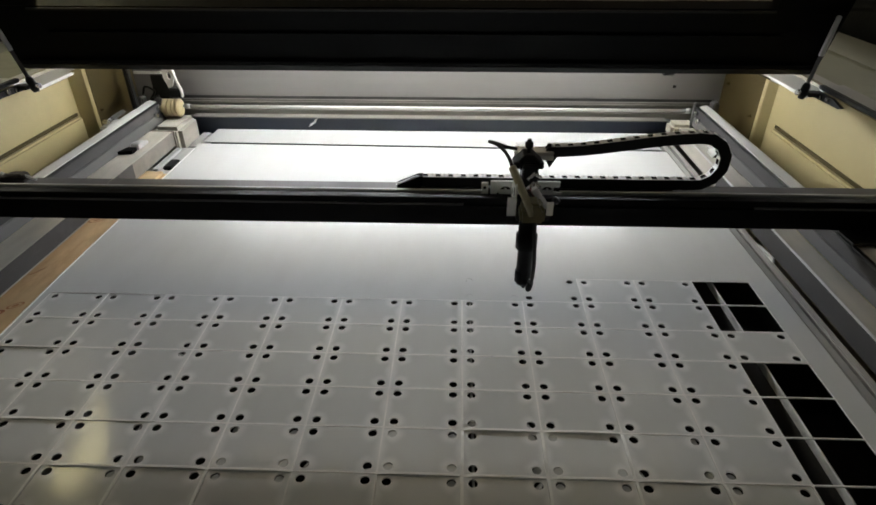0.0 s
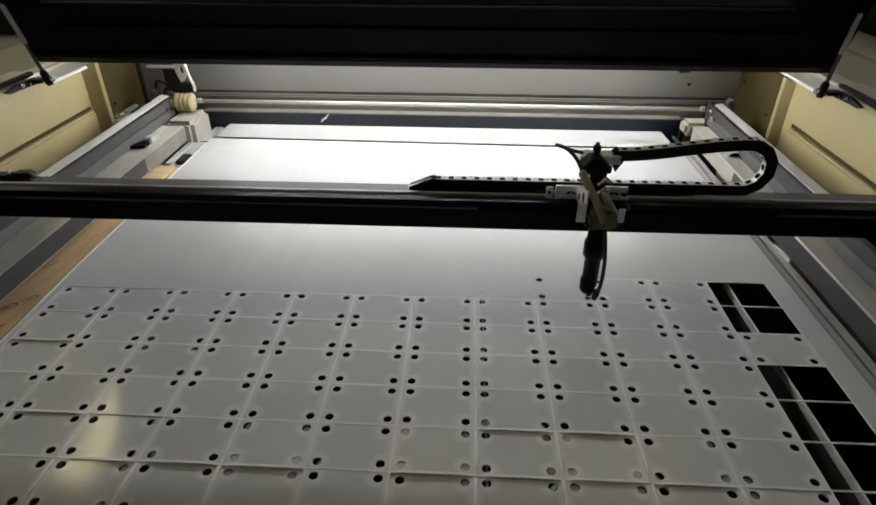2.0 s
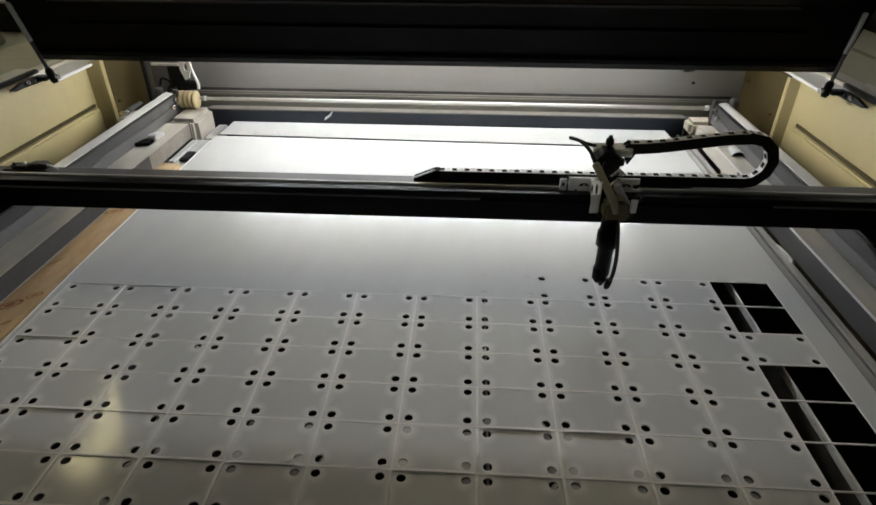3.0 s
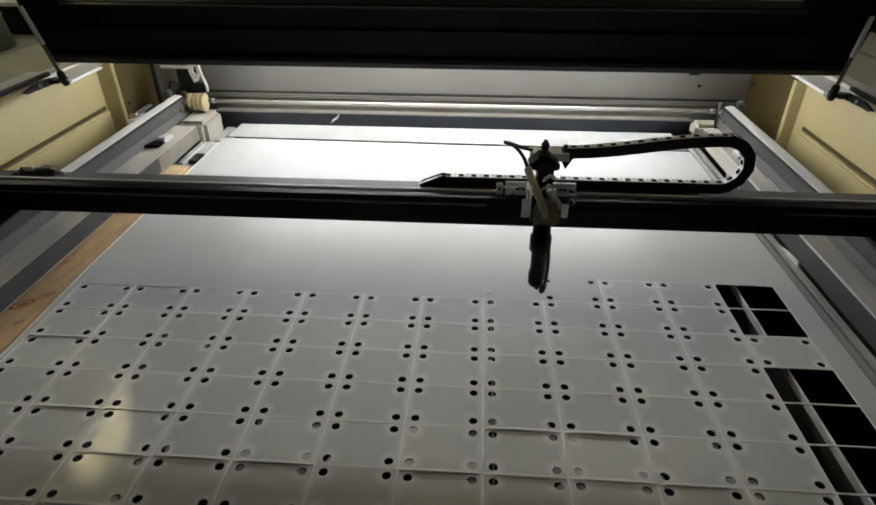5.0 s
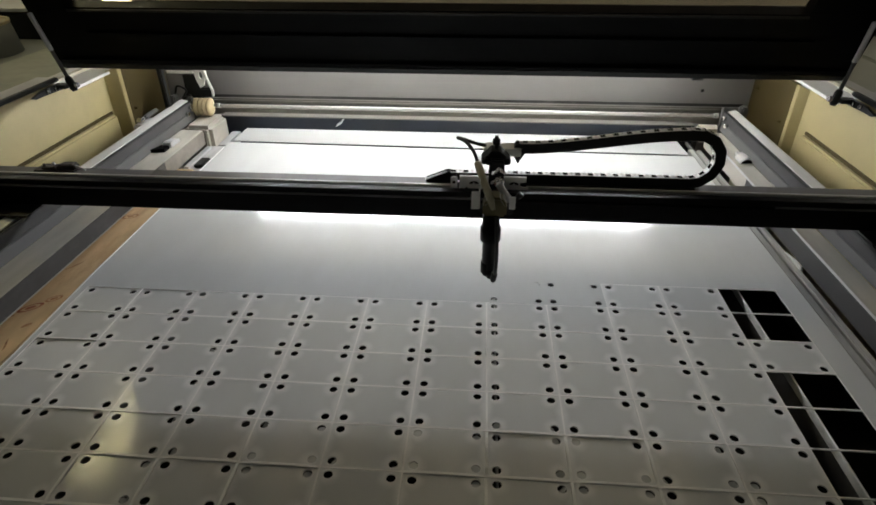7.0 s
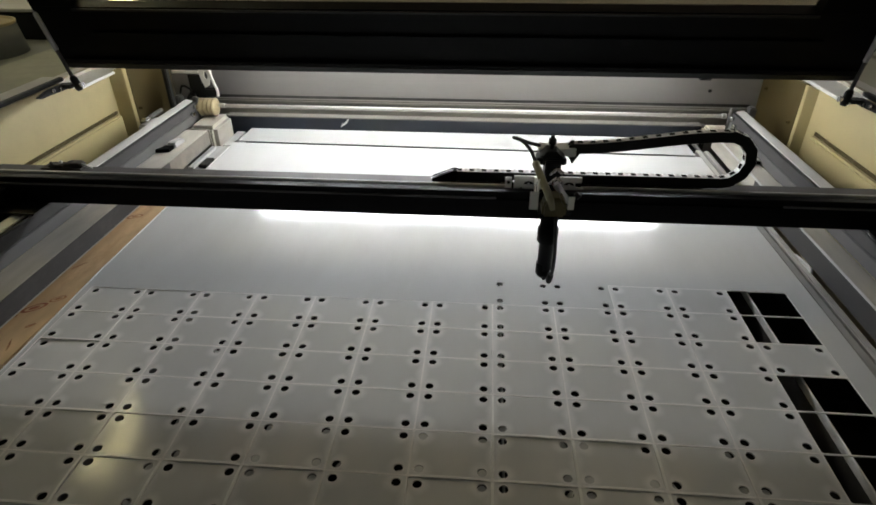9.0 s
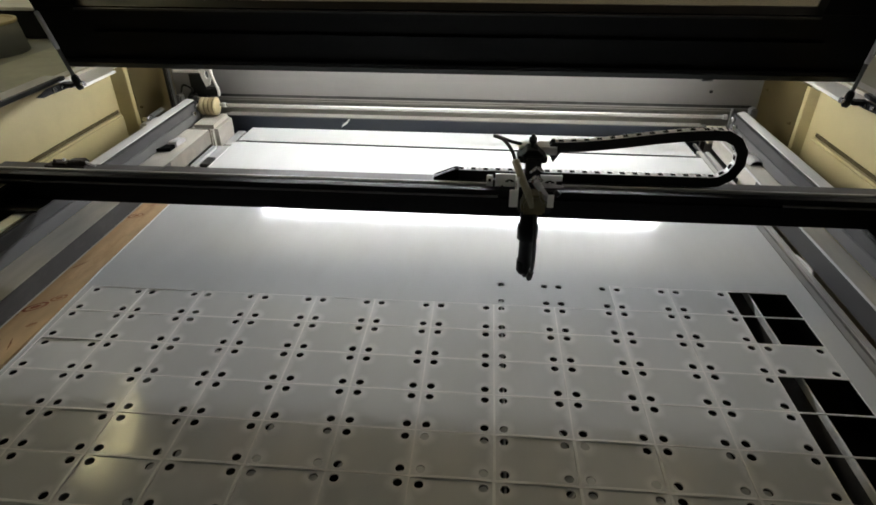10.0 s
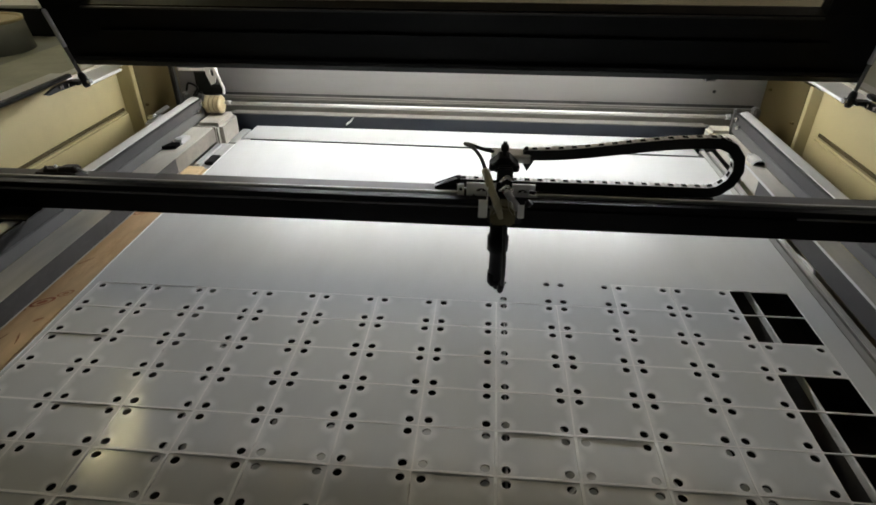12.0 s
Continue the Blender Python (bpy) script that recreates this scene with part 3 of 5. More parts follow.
def build_rails():
    for side, x in ((-1, -0.742), (1, 0.557)):
        rail = thing("guide_rail", "grey steel guide rail with a worn bright top strip", "rail", "guide rails of the gantry")
        far = 0.675
        xa, xb = sorted((x, x + side * 0.012))
        part("side_plate", boxes((xa, xb, FRONT_Y + 0.02, far, 0.0655, RAIL_Z - 0.004)), DARKSTEEL, rail, "dark upper side", bevel=0.0008)
        fa, fb = sorted((x - side * 0.0016, x + side * 0.012))
        part("side_flange", boxes((fa, fb, FRONT_Y + 0.02, far, 0.0424, 0.0650)), STEEL, rail, "dusty grey lower side", bevel=0.0012)
        bm = bmesh.new()
        prism(bm, [(x + side * 0.007, RAIL_Z - 0.0035), (x + side * 0.007, RAIL_Z), (x + side * 0.022, RAIL_Z + 0.003), (x + side * 0.030, RAIL_Z), (x + side * 0.030, RAIL_Z - 0.012), (x + side * 0.014, RAIL_Z - 0.0035)], FRONT_Y + 0.02, far, "y")
        part("top_strip", bm, PALEALU, rail, "bright worn top strip")
        xa, xb = sorted((x + side * 0.0005, x + side * 0.0065))
        part("groove_seal", boxes((xa, xb, FRONT_Y + 0.02, far, RAIL_Z - 0.0038, RAIL_Z - 0.0015)), BLACK, rail, "black groove beside the strip")
        xa, xb = sorted((x + side * 0.014, x + side * 0.05))
        part("belt_channel", boxes((xa, xb, FRONT_Y + 0.02, far, 0.040, 0.062)), BLACK, rail)
        xa, xb = sorted((x - side * 0.004, x + side * 0.010))
        part("end_plate", boxes((xa, xb, far + 0.0005, far + 0.012, 0.030, 0.098)), STEEL, rail, bevel=0.002)
        xa, xb = sorted((x + side * 0.035, x + side * 0.050))
        part("end_block", boxes((xa, xb, far - 0.01, far + 0.015, 0.0625, 0.102)), STEEL, rail, bevel=0.003)
        for y, z in ((far - 0.015, 0.078), (far - 0.035, 0.066)):
            bm = bmesh.new()
            sweep(bm, [(x, y, z), (x - side * 0.008, y, z)], 0.005, 10)
            part("bolt", bm, CHROME, rail)
    for side, x0, x1 in ((-1, -0.7425, -0.6895), (1, 0.521, 0.5565)):
        tube = thing("frame_tube", "dusty beige square steel tube along the bed", "frame tube", "frame tubes of the bed")
        part("tube", boxes((x0, x1, FRONT_Y + 0.02, 0.598 if side < 0 else 0.66, 0.006, 0.042)), TUBE, tube, bevel=0.0008)
        xi = x1 + 0.0003 if side < 0 else x0 - 0.0018
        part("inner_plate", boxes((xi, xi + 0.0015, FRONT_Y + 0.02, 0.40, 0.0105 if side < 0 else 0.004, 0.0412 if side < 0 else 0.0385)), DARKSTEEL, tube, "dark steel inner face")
        if side < 0:
            # this darker face holds the tube side's shade along with its brown stain
            part("side_face", boxes((xi, xi + 0.0012, 0.4004, 0.5975, 0.0065, 0.0405)), DARKTUBE, tube, "stained brown inner face, painted dark for its shade")
        if side > 0:
            # bright strip stands for the highlight along the tube's inner edge
            part("edge_strip", boxes((xi, xi + 0.0015, FRONT_Y + 0.02, 0.62, 0.0388, 0.0428)), ALU, tube, "bright strip for the highlight on the edge")
        xa, xb = x0 - 0.012 * (side > 0), x1 + 0.016 * (side < 0)
        if side < 0:
            part("collar", boxes((xa + 0.002, x1 + 0.003, 0.5985, 0.6075, -0.02, 0.0425)), DARKTUBE, tube, "dark collar band", bevel=0.002)
            part("end_block", boxes((xa, xb, 0.608, 0.715, -0.02, 0.0465)), TUBE, tube, "dusty pale end block", bevel=0.010)
        else:
            part("end_block", boxes((xa, xb + 0.012, 0.672, 0.722, 0.010, 0.0440)), CREAM, tube, "pale rounded end block", bevel=0.008)
        # folded clip: a bent tab, with a black solid standing for the shade under it
        if side < 0:
            bm = bmesh.new()
            prism(bm, [(0.476, 0.0424), (0.478, 0.0545), (0.486, 0.0560), (0.520, 0.0500), (0.522, 0.0424)], -0.7265, -0.7085, "x")
            clip = part("clip", bm, ALU, tube, "small folded metal clip", bevel=0.001)
            bm = bmesh.new()
            prism(bm, [(-0.7405, 0.446), (-0.7120, 0.452), (-0.7120, 0.4755), (-0.7300, 0.4755)], 0.0424, 0.0500, "z")
            part("clip_shade", bm, SLOTDARK, clip, "black filler for the shade inside the clip")
        else:
            cx, cy = 0.5455, 0.470
            bm = bmesh.new()
            arc = [(math.cos(math.pi * k / 10), math.sin(math.pi * k / 10)) for k in range(11)]
            prism(bm, [(cx + 0.014 * c, 0.0422 + 0.011 * q) for c, q in arc] + [(cx + 0.0122 * c, 0.0422 + 0.0094 * q) for c, q in reversed(arc)], cy, cy + 0.034, "y")
            box(bm, cx - 0.006, cx + 0.016, cy + 0.0345, cy + 0.056, 0.0425, 0.0478)
            clip = part("clip", bm, RIMGREY, tube, "small folded metal clip")
            bm = bmesh.new()
            prism(bm, [(cx + 0.0118 * c, 0.0424 + 0.0090 * q) for c, q in arc], cy + 0.003, cy + 0.03, "y")
            part("clip_shade", bm, SLOTDARK, clip, "black filler for the shade inside the clip")
        # edge rail of the bed inside the tube
        a, b = sorted((xi - side * 0.004, xi - side * 0.020))
        rim = thing("bed_edge_rail", "grey folded edge rail of the cutting bed", "rail", "edge rails of the bed")
        if side > 0:
            part("lip", boxes((0.4868, 0.4992, FRONT_Y + 0.02, 0.66, -0.03, -0.0006)), RIMGREY, rim, "dull grey lip", bevel=0.0012)
            part("web", boxes((0.4995, 0.5185, FRONT_Y + 0.02, 0.66, -0.03, -0.012)), DARKSTEEL, rim)
            part("strip", boxes((0.5062, 0.5185, FRONT_Y + 0.02, 0.66, -0.0115, -0.002)), RIMGREY, rim, bevel=0.0018)
            part("rear_plate", boxes((0.4996, 0.5058, 0.38, 0.725, -0.0119, -0.0062)), STEEL, rim)
            bm = bmesh.new()
            prism(bm, [(0.122, -0.0018), (0.126, 0.0050), (0.150, 0.0045), (0.185, -0.0010), (0.185, -0.0018)], 0.5145, 0.5182, "x")
            part("angle", bm, PALEALU, rim, "short bright bent angle", bevel=0.0006)
        else:
            part("web", boxes((-0.690, -0.650, 0.46, 0.6175, -0.030, -0.006)), ALU, rim)
            part("rear_web", boxes((-0.671, -0.650, 0.6265, 0.726, -0.030, -0.006)), ALU, rim)
            part("strip", boxes((-0.688, -0.676, 0.47, 0.60, -0.0058, 0.001)), ALU, rim, bevel=0.001)
            part("notch_block", boxes((-0.668, -0.647, 0.478, 0.524, -0.0058, 0.0030)), BLACK, rim, "black corner block", bevel=0.002)
    shaft = thing("drive_shaft", "pale steel drive shaft with a ribbed yellowed coupling", "shaft")
    bm = bmesh.new()
    sweep(bm, [(-0.69, 0.69, 0.0745), (0.545, 0.69, 0.0745)], 0.0042, 14)
    part("rod", bm, mat("pale_steel_shaft", (0.72, 0.71, 0.69), rough=0.35, metal=0.4, scale=30, vary=0.08, stretch=(0.1, 1, 1)), shaft)
    bm = bmesh.new()
    prof = []
    for i in range(5):
        z = -0.028 + i * 0.0112
        prof += [(0.0165, z), (0.0225, z + 0.0022), (0.0225, z + 0.0064), (0.0165, z + 0.0088)]
    lathe(bm, prof, (0, 0, 0), 24, pose(-0.722, 0.69, 0.070, 0, 90, 0))
    part("coupling", bm, YELLOWED, shaft, "ribbed yellowed plastic coupling")
    for x in (-0.684, 0.540):
        bm = bmesh.new()
        sweep(bm, [(x, 0.69, 0.0745), (x + 0.010, 0.69, 0.0745)], 0.0062, 14)
        part("collar", bm, ALU, shaft)
    cross = thing("rear_crossbar", "blue-black lacquered crossbar behind the bed", "crossbar")
    part("bar", boxes((-0.70, 0.52, 0.742, 0.754, -0.06, 0.0290)), BLUE, cross, bevel=0.0008)
    part("top_flange", boxes((-0.70, 0.52, 0.7424, BACK_Y - 0.0305, 0.0292, 0.0312)), SILL, cross, "brown-grey folded top edge")
    for x in (-0.7125, 0.5205):
        part("end_plate", boxes((x, x + 0.012, 0.736, 0.764, -0.06, 0.0300)), DARKSTEEL, cross, bevel=0.001)
    # curled piece added for a glint on the bar: two facets that catch the light
    bm = bmesh.new()
    prism(bm, [(-0.016, -0.0012), (0.004, -0.0030), (0.017, 0.0022), (0.013, 0.0036), (0.002, 0.0016), (-0.008, 0.0030)], -0.0020, 0.0, "y")
    for v in bm.verts:
        v.co.y -= 0.0035 * (v.co.x / 0.016) ** 2 * (v.co.y < -0.001)
    scrap = tagged(part("bar_glint", bm, SATIN, bevel=0.0005), "small curled bright piece standing for a glint on the crossbar", "scrap")
    scrap.matrix_basis = pose(-0.384, 0.7416, 0.0175, 0, -38, 0)
    # belt tensioner at the rear corner
    ten = thing("tensioner_bracket", "white slotted tensioner bracket with a bent arm", "bracket")
    bm = bmesh.new()
    outer = [(-0.733, 0.175), (-0.704, 0.175), (-0.700, 0.150), (-0.712, 0.120), (-0.722, 0.116), (-0.730, 0.140)]
    inner = [(-0.715 + 0.005 * math.cos(a), 0.146 + 0.010 * math.sin(a)) for a in [2 * math.pi * k / 10 for k in range(10)]]
    for loop in (outer, inner):
        vs = [bm.verts.new((x, 0.70, z)) for x, z in loop]
        for i in range(len(vs)):
            bm.edges.new((vs[i], vs[(i + 1) % len(vs)]))
    r = bmesh.ops.triangle_fill(bm, edges=bm.edges[:], use_beauty=True)
    ex = bmesh.ops.extrude_face_region(bm, geom=bm.faces[:])
    bmesh.ops.translate(bm, verts=[v for v in ex["geom"] if isinstance(v, bmesh.types.BMVert)], vec=(0, 0.005, 0))
    part("plate", bm, WHITE, ten)
    bm = bmesh.new()
    sweep(bm, curve_points([(-0.705, 0.70, 0.160), (-0.695, 0.695, 0.130), (-0.687, 0.69, 0.112), (-0.688, 0.69, 0.098)], 4), 0.0035, 8)
    part("arm", bm, WHITE, ten, "bent white arm")
    part("cross_arm", boxes((-0.800, -0.733, 0.700, 0.705, 0.150, 0.156)), WHITE, ten)
    part("foot", boxes((-0.722, -0.690, 0.694, 0.712, 0.094, 0.116)), BLACK, ten, bevel=0.003)
    # two black blocks added to stand for the dark of the rear corner
    corner_blocks = thing("limit_switch_box", "black blocks standing for the dark rear corner, with wires", "switch box")
    part("corner_strip", boxes((-0.7765, -0.766, 0.612, 0.628, 0.0625, 0.190)), BLACK, corner_blocks, bevel=0.002)
    part("corner_block", boxes((-0.7655, -0.722, 0.705, 0.735, 0.050, 0.149)), BLACK, corner_blocks, bevel=0.003)
    bm = bmesh.new()
    sweep(bm, curve_points([(-0.79, 0.70, 0.10), (-0.775, 0.69, 0.122), (-0.76, 0.70, 0.108), (-0.768, 0.69, 0.09), (-0.745, 0.69, 0.10)], 5), 0.003, 6)
    part("wires", bm, CHAINB, corner_blocks, "loop of thin dark wires")
    clamp = thing("belt_clamp", "small bright belt clamp beside the rail", "clamp")
    part("body", boxes((-0.800, -0.775, 0.50, 0.56, 0.0625, 0.085)), ALU, clamp, bevel=0.004)
    part("lever", boxes((-0.797, -0.785, 0.54, 0.60, 0.0855, 0.094)), STEEL, clamp, bevel=0.003)
    part("knob", boxes((-0.797, -0.779, 0.51, 0.53, 0.0855, 0.098)), CHROME, clamp, bevel=0.004)


# ---- bed and sheet ----
SHEET_X0, SHEET_X1, SHEET_Y0, SHEET_Y1, THICK = -0.6430, 0.4855, -0.50, 0.6265, 0.0016


def hole_ring(x, y, n=16, r=HOLE):
    return [(x + r * math.cos(2 * math.pi * k / n), y + r * math.sin(2 * math.pi * k / n)) for k in range(n)]


def plate(loops, thick=THICK):
    """A flat plate from an outer outline and the outlines of its openings."""
    bm = bmesh.new()
    for loop in loops:
        vs = [bm.verts.new((x, y, 0)) for x, y in loop]
        for i in range(len(vs)):
            bm.edges.new((vs[i], vs[(i + 1) % len(vs)]))
    bmesh.ops.triangle_fill(bm, edges=bm.edges[:], use_beauty=True, normal=(0, 0, 1))
    ex = bmesh.ops.extrude_face_region(bm, geom=bm.faces[:])
    bmesh.ops.translate(bm, verts=[v for v in ex["geom"] if isinstance(v, bmesh.types.BMVert)], vec=(0, 0, -thick))
    return bm


def grid_x(i):
    return i * PITCH


def grid_y(j):
    return -j * ROW


TAKEN = {(4, -1), (4, 0)} | {(4, j) for j in range(2, 8)}
LAST_ROW = 7
# slugs still in the sheet at the start: column line, side, row line, side, the time each drops
SLUGS = ((1, 1, -1, -1, 0.55), (1, -1, 0, 1, 5.42), (0, 1, 0, 1, 6.62), (0, 1, -1, -1, 7.80), (1, -1, -1, -1, 8.95))
slug_objects = []


WEB_HALF = 0.0009
# cards that lie visibly askew: tilt about the two axes, height
LIFTED = {(-7, 0): (-0.6, 0.15, -0.0004), (-6, 0): (-0.6, -0.35, -0.0004), (-7, 2): (-1.4, -0.5, -0.0010), (-6, 4): (-0.35, 0.0, -0.0004), (-5, 4): (-0.6, 0.0, -0.0005),
          (-5, 5): (-0.7, 0.5, -0.0006), (-4, 5): (-0.6, 0.5, -0.0006), (-3, 5): (-0.9, 0.2, -0.0007), (-1, 5): (-0.9, -0.5, -0.0007), (0, 4): (-0.5, 0.0, -0.0005),
          (1, 4): (-0.5, 0.3, -0.0005), (0, 5): (-0.7, 0.5, -0.0006), (1, 5): (-0.4, 0.2, -0.0004), (2, 5): (-0.7, -0.4, -0.0006), (3, 5): (-0.5, 0.4, -0.0005), (-5, 6): (0.0, -0.9, -0.0008)}
# curled webs, their white standing for caught light: line, first and last row of it; and row, first and last column
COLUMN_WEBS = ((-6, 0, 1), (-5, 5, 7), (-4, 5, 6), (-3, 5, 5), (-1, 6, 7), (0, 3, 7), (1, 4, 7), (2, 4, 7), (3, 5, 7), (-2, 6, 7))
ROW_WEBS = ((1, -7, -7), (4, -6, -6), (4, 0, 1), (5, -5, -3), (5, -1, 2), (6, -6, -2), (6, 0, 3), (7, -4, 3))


def rounded(hx, hy, r, n=4):
    """A rectangle with rounded corners."""
    return [(sx * (hx - r) + r * math.cos(a0 + math.pi / 2 * k / n), sy * (hy - r) + r * math.sin(a0 + math.pi / 2 * k / n))
            for sx, sy, a0 in ((1, 1, 0), (-1, 1, math.pi / 2), (-1, -1, math.pi), (1, -1, 1.5 * math.pi)) for k in range(n + 1)]


def build_sheet():
    y1, y0, yl = grid_y(-1), grid_y(0), grid_y(LAST_ROW + 1)
    # outline of the region that is cut out of the sheet
    region = [(grid_x(-7), yl), (grid_x(5), yl), (grid_x(5), y1), (grid_x(2), y1), (grid_x(2), y0), (grid_x(-7), y0)]
    loops = [[(SHEET_X0 + 0.0085, SHEET_Y0 - 0.1), (SHEET_X1 - 0.004, SHEET_Y0 - 0.1), (SHEET_X1, 0.0), (SHEET_X1, SHEET_Y1 - 0.014), (SHEET_X0, SHEET_Y1 + 0.006), (SHEET_X0, 0.05), (SHEET_X0 + 0.0065, -0.16)], region]
    for i in (0, 1):
        for j, sy in ((0, 1), (-1, -1)):
            for a, sx in ((i, 1), (i + 1, -1)):
                loops.append(hole_ring(grid_x(a) + sx * INSET_X, grid_y(j) + sy * INSET_Y))
    sheet = part("plastic_sheet", plate(loops), SHEET)
    tagged(sheet, "pale grey satin plastic sheet being laser cut", "sheet")
    web = [region]
    for j in range(-1, LAST_ROW + 1):
        for i in range(-7, 5):
            if j == -1 and i < 2:
                continue
            cx, cy = grid_x(i + 0.5), grid_y(j + 0.5)
            web.append([(cx + x, cy + y) for x, y in rounded(PITCH / 2 - WEB_HALF, ROW / 2 - WEB_HALF, 0.0018)])
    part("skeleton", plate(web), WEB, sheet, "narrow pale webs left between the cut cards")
    rng = random.Random(21)
    for i, j0, j1 in COLUMN_WEBS:
        for j in range(j0, j1 + 1):
            h, w = (0.0008 + rng.random() * 0.0009, 0.0016) if j > 3 else (0.0004, 0.0011)
            ya, yb = grid_y(j + 1) + 0.001, grid_y(j) - 0.001
            x = grid_x(i) + rng.uniform(-0.0004, 0.0004)
            bm = bmesh.new()
            prism(bm, [(ya, -0.0002), (yb, -0.0002), (yb - 0.01, h), ((ya + yb) / 2, h * 1.2), (ya + 0.01, h)], x - w, x + w, "x")
            part("web_strip", bm, STRIP, sheet, "curled web strip, painted white for the light it catches")
    for j, i0, i1 in ROW_WEBS:
        for i in range(i0, i1 + 1):
            h, w = (0.0006 + rng.random() * 0.0006, 0.0015) if j > 3 else (0.0004, 0.0010)
            xa, xb = grid_x(i) + 0.0015, grid_x(i + 1) - 0.0015
            y = grid_y(j) + rng.uniform(-0.0004, 0.0004)
            bm = bmesh.new()
            prism(bm, [(xa, -0.0002), (xb, -0.0002), (xb - 0.015, h), ((xa + xb) / 2, h * 1.25), (xa + 0.015, h)], y - w, y + w, "y")
            part("web_strip", bm, STRIP, sheet, "curled web strip, painted white for the light it catches")
    # white strip stands for the light along the sheet's left edge
    bm = bmesh.new()
    line = [(SHEET_X0 + 0.0085, SHEET_Y0 - 0.09), (SHEET_X0 + 0.0065, -0.16), (SHEET_X0, 0.05), (SHEET_X0, 0.60)]
    prism(bm, [(x - 0.0004, y) for x, y in line] + [(x + 0.0016, y) for x, y in reversed(line)], 0.0002, 0.0011, "z")
    part("cut_edge", bm, STRIP, sheet, "left edge strip, painted white for the light on it")
    far = part("plastic_sheet", plate([[(SHEET_X0 + 0.004, 0.6435), (SHEET_X1 - 0.008, 0.6235), (SHEET_X1 - 0.012, 0.737), (SHEET_X0 + 0.008, 0.737)]]), SHEET)
    tagged(far, "pale grey satin plastic offcut behind the sheet", "sheet")
    outline = rounded(PITCH / 2 - WEB_HALF - 0.00008, ROW / 2 - WEB_HALF - 0.00008, 0.0017)
    holes = [hole_ring(sx * (PITCH / 2 - INSET_X), sy * (ROW / 2 - INSET_Y)) for sx in (-1, 1) for sy in (-1, 1)]
    first = None
    rng = random.Random(4)
    for j in range(-1, LAST_ROW + 1):
        for i in range(-7, 5):
            if (i, j) in TAKEN or (j == -1 and i < 2):
                continue
            loose = 0.0 if j < 3 else min(1.0, (j - 2) / 4)
            sag = 0.00005 + rng.uniform(0.0, 0.0001) + loose * rng.uniform(0, 0.0002)
            m = pose(grid_x(i + 0.5) + rng.uniform(-1, 1) * 0.0001, grid_y(j + 0.5) + rng.uniform(-1, 1) * 0.0001, -sag,
                     rng.uniform(-1, 0.4) * 0.16 * loose, rng.uniform(-1, 1) * 0.16 * loose, rng.uniform(-1, 1) * 0.10)
            if (i, j) in LIFTED:
                rx, ry, dz = LIFTED[i, j]
                m = pose(grid_x(i + 0.5), grid_y(j + 0.5), dz, rx, ry, 0)
            if first is None:
                first = tagged(part("plastic_card", plate([outline] + holes), CARD), "pale grey plastic card with four corner holes", "card", "cards cut from the sheet")
                first.matrix_basis = m
            else:
                copy_thing(first, m)
    mesh = None
    for k, (i, sx, j, sy, t) in enumerate(SLUGS):
        if mesh is None:
            bm = plate([hole_ring(0, 0, 16, HOLE - 0.0002)])
            ob = part("cut_slug", bm, SHEET)
            mesh = ob.data
        else:
            ob = new("cut_slug", mesh)
        tagged(ob, "small round plastic slug cut from the sheet", "slug", "slugs of the cut holes")
        slug_objects.append((ob, grid_x(i) + sx * INSET_X, grid_y(j) + sy * INSET_Y, t))


# slugs left in the holes, by row line: column line, side across, side along, how each lies
STUCK_ROW_2 = ((-4, -1, -1, "edge"), (0, 1, 1, "edge"), (0, 1, -1, "edge"), (1, 1, -1, "deep"))
STUCK_ROW_4 = ((-3, 1, 1, "deep"), (-3, 1, -1, "tipped"), (-2, -1, 1, "deep"), (-2, -1, -1, "sunk"), (-1, 1, 1, "deep"), (-1, 1, -1, "flush"), (0, -1, 1, "deep"),
               (0, -1, -1, "sunk"), (0, 1, 1, "tipped"), (1, -1, 1, "edge"), (1, 1, 1, "deep"), (1, -1, -1, "tipped"), (1, 1, -1, "flush"), (2, -1, 1, "deep"),
               (2, -1, -1, "deep"), (3, -1, -1, "tipped"), (3, 1, -1, "deep"), (3, 1, 1, "deep"))
STUCK_ROW_5 = ((-4, -1, 1, "edge"), (-4, 1, 1, "tipped"), (-4, -1, -1, "sunk"), (-3, 1, 1, "flush"), (-3, 1, -1, "sunk"), (-2, -1, 1, "flush"), (-2, 1, 1, "edge"),
               (-2, -1, -1, "sunk"), (-1, -1, 1, "deep"), (-1, 1, 1, "flush"), (0, -1, 1, "flush"), (0, -1, -1, "sunk"), (1, -1, 1, "tipped"), (1, 1, 1, "flush"),
               (1, -1, -1, "edge"), (1, 1, -1, "sunk"), (2, -1, 1, "flush"), (2, -1, -1, "sunk"), (2, 1, 1, "edge"), (3, -1, 1, "tipped"), (3, 1, 1, "sunk"),
               (3, 1, -1, "sunk"))
STUCK_ROW_6 = ((-4, -1, 1, "edge"), (0, -1, 1, "sunk"), (2, 1, 1, "tipped"), (-2, 1, 1, "sunk"))
